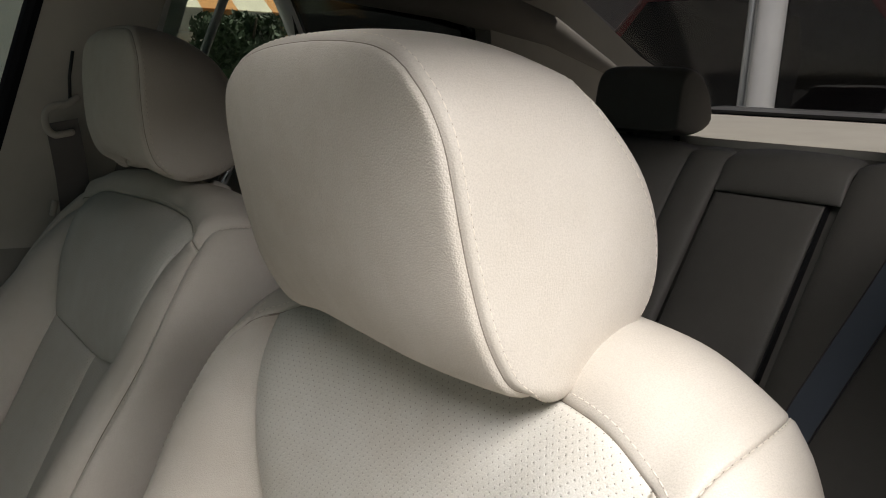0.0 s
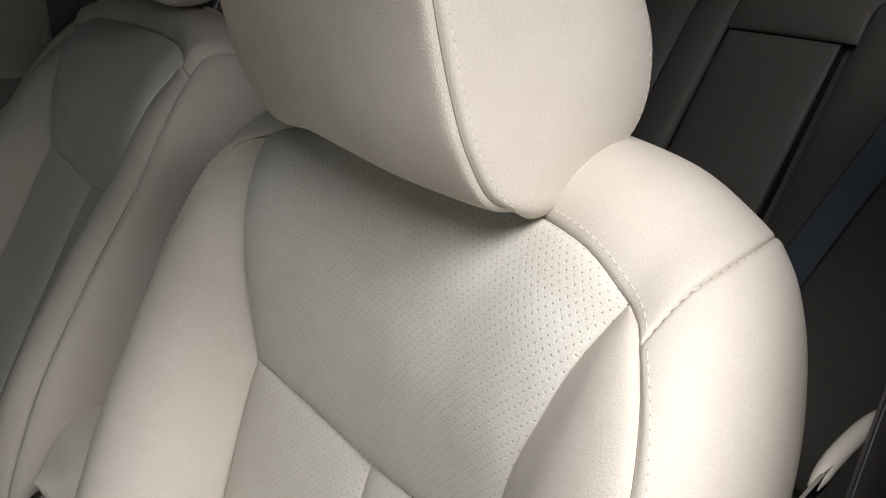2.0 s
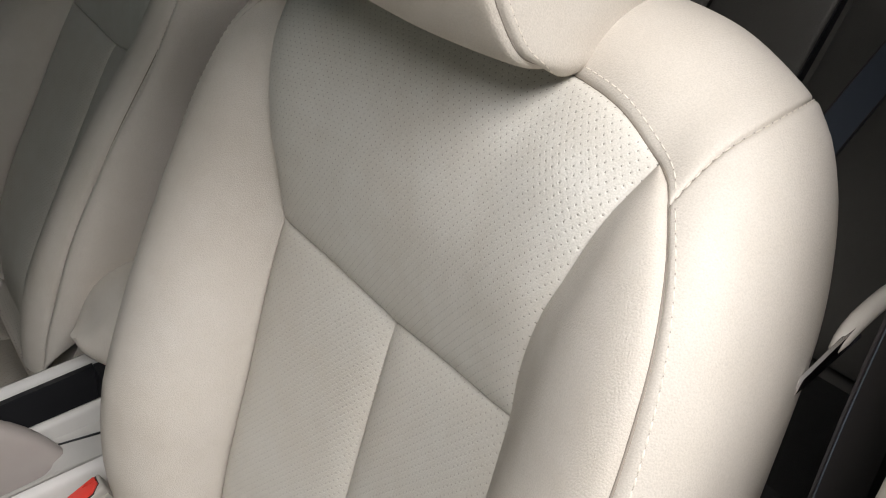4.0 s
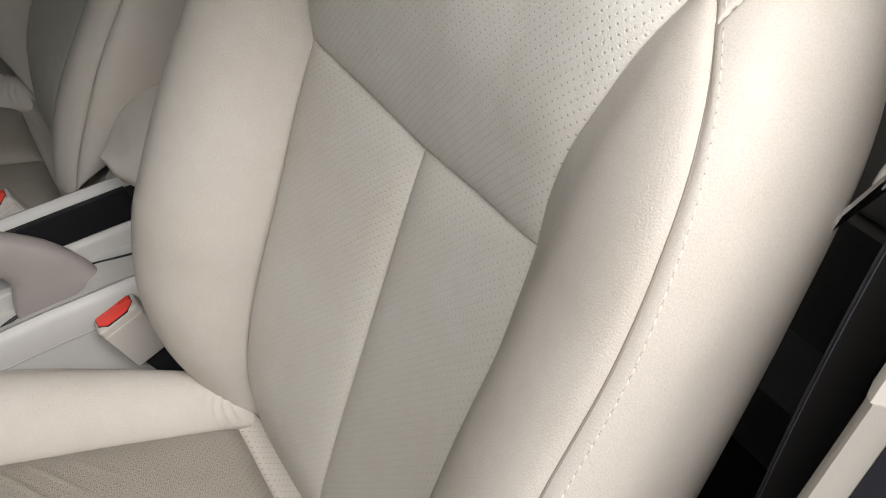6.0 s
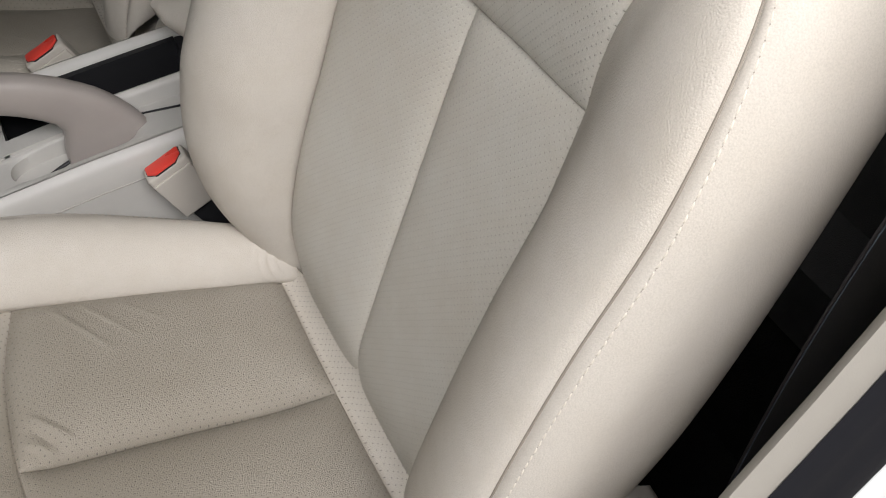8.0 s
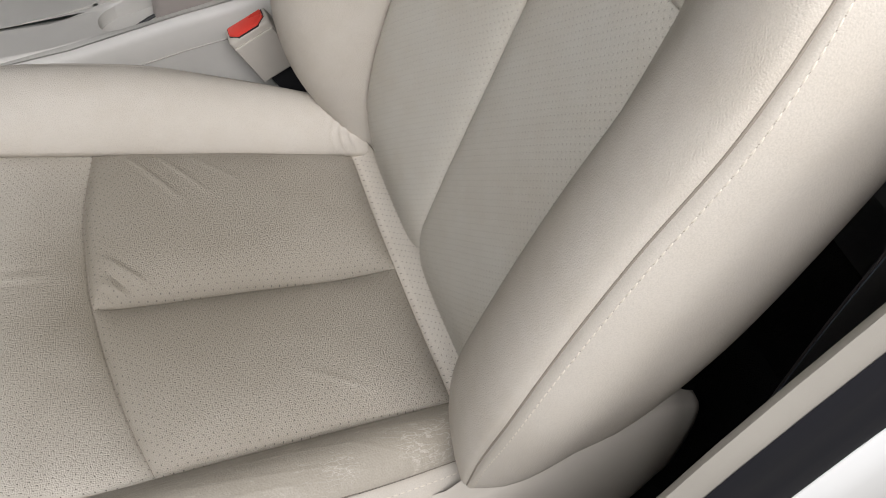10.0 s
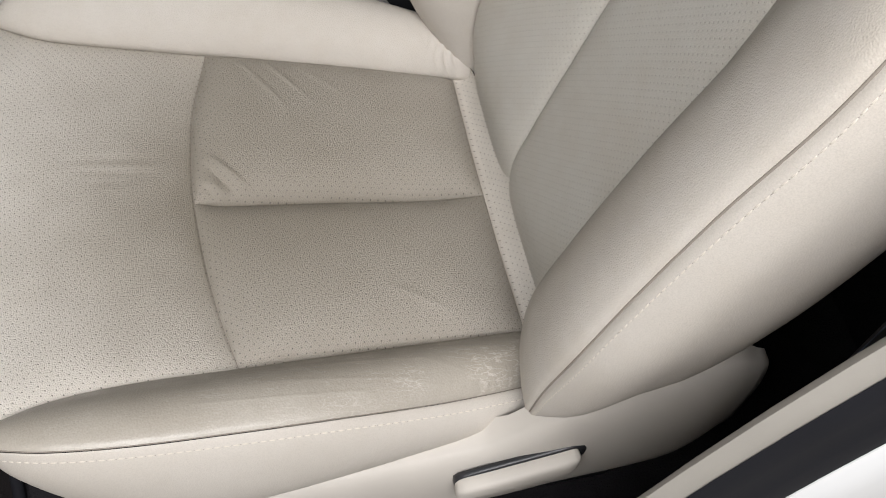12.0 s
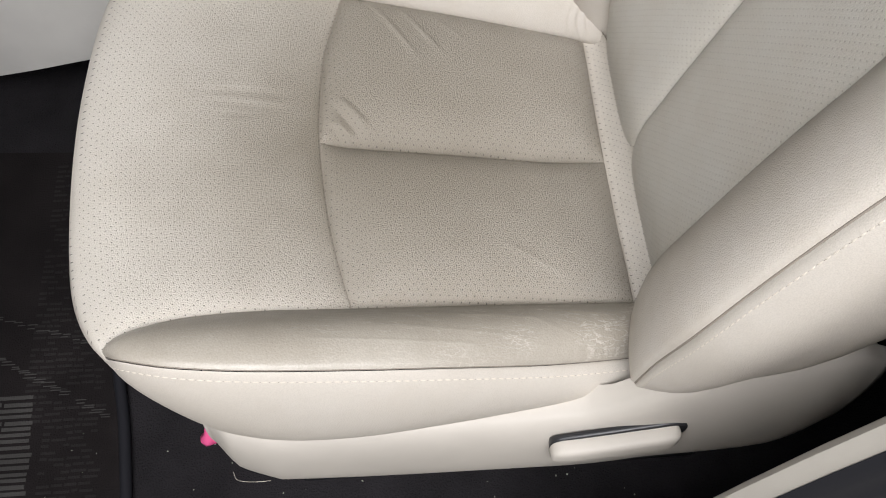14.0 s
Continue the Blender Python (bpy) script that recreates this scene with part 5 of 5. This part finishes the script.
for dy, r in ((0.072, 0.016), (0.104, 0.014)):
    pp = tube("drain_pipe", [(2.73, 1.626 + dy, -0.40), (2.73, 1.446 + dy, 3.2)], r, grey_steel, None, "", 14)
    tagged(pp, "thin grey steel pipe beside the post", "pipe", "pipes")
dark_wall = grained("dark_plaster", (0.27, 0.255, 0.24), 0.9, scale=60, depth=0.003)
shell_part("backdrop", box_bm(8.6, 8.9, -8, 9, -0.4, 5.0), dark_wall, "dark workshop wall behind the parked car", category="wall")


def tree(at, height, crown, label):
    t = thing("tree", at, label, "tree")
    rng = np.random.default_rng(5)
    bark = grained("bark", (0.09, 0.07, 0.05), 0.95, scale=60, depth=0.01, vary=0.4)
    leaf = grained("leaves", (0.045, 0.075, 0.03), 0.6, vary=0.5, scale=30)
    x, y, z = at
    tube("trunk", spline([(x, y, z), (x + 0.05, y, z + height * 0.3), (x - 0.05, y + 0.05, z + height * 0.7)], 12), np.linspace(0.11, 0.05, 12), bark, t, "brown trunk", 10)
    for k in range(7):
        a = k * 0.9
        e = np.array([x + math.cos(a) * crown * 0.7, y + math.sin(a) * crown * 0.7, z + height * (0.6 + 0.05 * k)])
        tube("limb", spline([(x, y, z + height * 0.45), tuple((np.array([x, y, z + height * 0.5]) + e) / 2 + [0, 0, 0.1]), tuple(e)], 8), np.linspace(0.035, 0.008, 8), bark, t)
    vs, fs = [], []
    for k in range(9000):
        d = rng.normal(size=3)
        d /= np.linalg.norm(d)
        c = d * rng.uniform(0.35, 1.0) ** 0.5 * crown * (0.75 + 0.25 * math.sin(7 * d[0] + 3) * math.cos(5 * d[2]))
        c = np.array([x, y, z + height * 0.72]) + c * np.array([1, 1, 0.75])
        a, b = rng.normal(size=3), rng.normal(size=3)
        a /= np.linalg.norm(a)
        b = np.cross(a, b)
        b /= np.linalg.norm(b)
        i = len(vs)
        l, w = rng.uniform(0.03, 0.055), rng.uniform(0.012, 0.02)
        vs += [c - a * l, c + b * w, c + a * l, c - b * w]
        fs.append((i, i + 1, i + 2, i + 3))
    tagged(part("crown", vs, fs, leaf, t, "dense dark green leaves"), kind="stuff")
    return t


tree((3.25, 7.0, -0.40), 2.15, 0.58, "small dark green tree beyond the car window")
awning_a = grained("orange_cloth", (0.62, 0.27, 0.08), 0.8)
awning_b = grained("cream_cloth", (0.75, 0.68, 0.55), 0.8)


def awning():
    a = thing("awning", (3.7, 9.0, 1.2), "orange and cream striped awning on a shop front", "awning")
    for k in range(8):
        x0 = 2.2 + k * 0.36
        solid("stripe", prism_bm([(8.0, 1.55), (9.2, 2.35), (9.2, 2.37), (8.0, 1.57)], "x", x0, x0 + 0.36), awning_a if k % 2 else awning_b, a, smooth=False)
        solid("valance", box_bm(x0, x0 + 0.36, 7.98, 8.0, 1.35, 1.56), awning_a if k % 2 else awning_b, a, smooth=False)
    for x in (2.25, 5.05):
        tube("awning_post", [(x, 8.05, -0.4), (x, 8.05, 1.56)], 0.03, white_steel, a, "white awning post", 10)
    return a


awning()
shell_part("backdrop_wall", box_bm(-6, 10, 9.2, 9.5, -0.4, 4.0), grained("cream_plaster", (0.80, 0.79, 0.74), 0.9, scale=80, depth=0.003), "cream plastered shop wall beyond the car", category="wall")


# ---- small things ----
def belt_guide():
    g = thing("belt_guide", (0.16, 0.965, 0.95), "beige plastic belt guide loop on the far pillar", "belt guide")
    loop = spline([(0.196, 0.962, 0.972), (0.186, 0.962, 0.966), (0.176, 0.961, 0.960), (0.160, 0.960, 0.959), (0.149, 0.960, 0.951), (0.146, 0.960, 0.938), (0.149, 0.960, 0.925), (0.158, 0.960, 0.917), (0.170, 0.961, 0.918), (0.186, 0.962, 0.921)], 36)
    tube("loop", loop, [0.0035] + [0.0052] * 34 + [0.0035], plastic, g, "beige loop", 10)
    tube("slide_slot", [(0.188, 0.9835, 0.962), (0.187, 0.977, 1.0), (0.192, 0.972, 1.036)], 0.0026, plastic_dark, g, "dark height slot", 8)
    tube("webbing", spline([(0.170, 0.966, 0.936), (0.182, 0.970, 0.86), (0.190, 0.976, 0.76), (0.198, 0.985, 0.60), (0.205, 0.99, 0.40), (0.21, 0.995, 0.05)], 24), 1.0, grained("taupe_webbing", (0.16, 0.145, 0.14), 0.65, scale=2500, depth=0.0004), g, "taupe webbing", flat=(0.046, 0.0016, (0, 1, 0)))
    tube("clip", [(0.150, 0.962, 0.800), (0.155, 0.962, 0.822)], 0.005, plastic, g, "small beige clip", 8)
    return g


belt_guide()
rng = np.random.default_rng(11)
vs, fs = [], []
for k in range(90):
    x, y = rng.uniform(-0.62, 0.10), rng.uniform(-0.30, -0.12)
    z = 0.0075 if x < -0.50 else 0.0012
    r = rng.uniform(0.0003, 0.0011) * (2.0 if k % 30 == 0 else 1.0)
    i = len(vs)
    a = rng.uniform(0, 6.28)
    for q in range(5):
        vs.append((x + r * math.cos(a + q * 1.2566) * rng.uniform(0.6, 1.4), y + r * math.sin(a + q * 1.2566), z))
    vs.append((x, y, z + r))
    fs += [(i + q, i + (q + 1) % 5, i + 5) for q in range(5)]
crumbs = part("floor_crumbs", vs, fs, grained("crumbs", (0.45, 0.47, 0.38), 0.8), None, "", smooth=False)
tagged(crumbs, "pale dust and crumbs scattered on the carpet", "dust", "", "stuff")
loose = tube("loose_thread", spline([(-0.340, -0.2345, 0.206), (-0.338, -0.239, 0.199), (-0.329, -0.240, 0.1935), (-0.318, -0.240, 0.192), (-0.310, -0.2405, 0.195)], 20), 0.00022, thread, None, "", 5)
tagged(loose, "thin pale thread hanging from the seat edge", "thread")
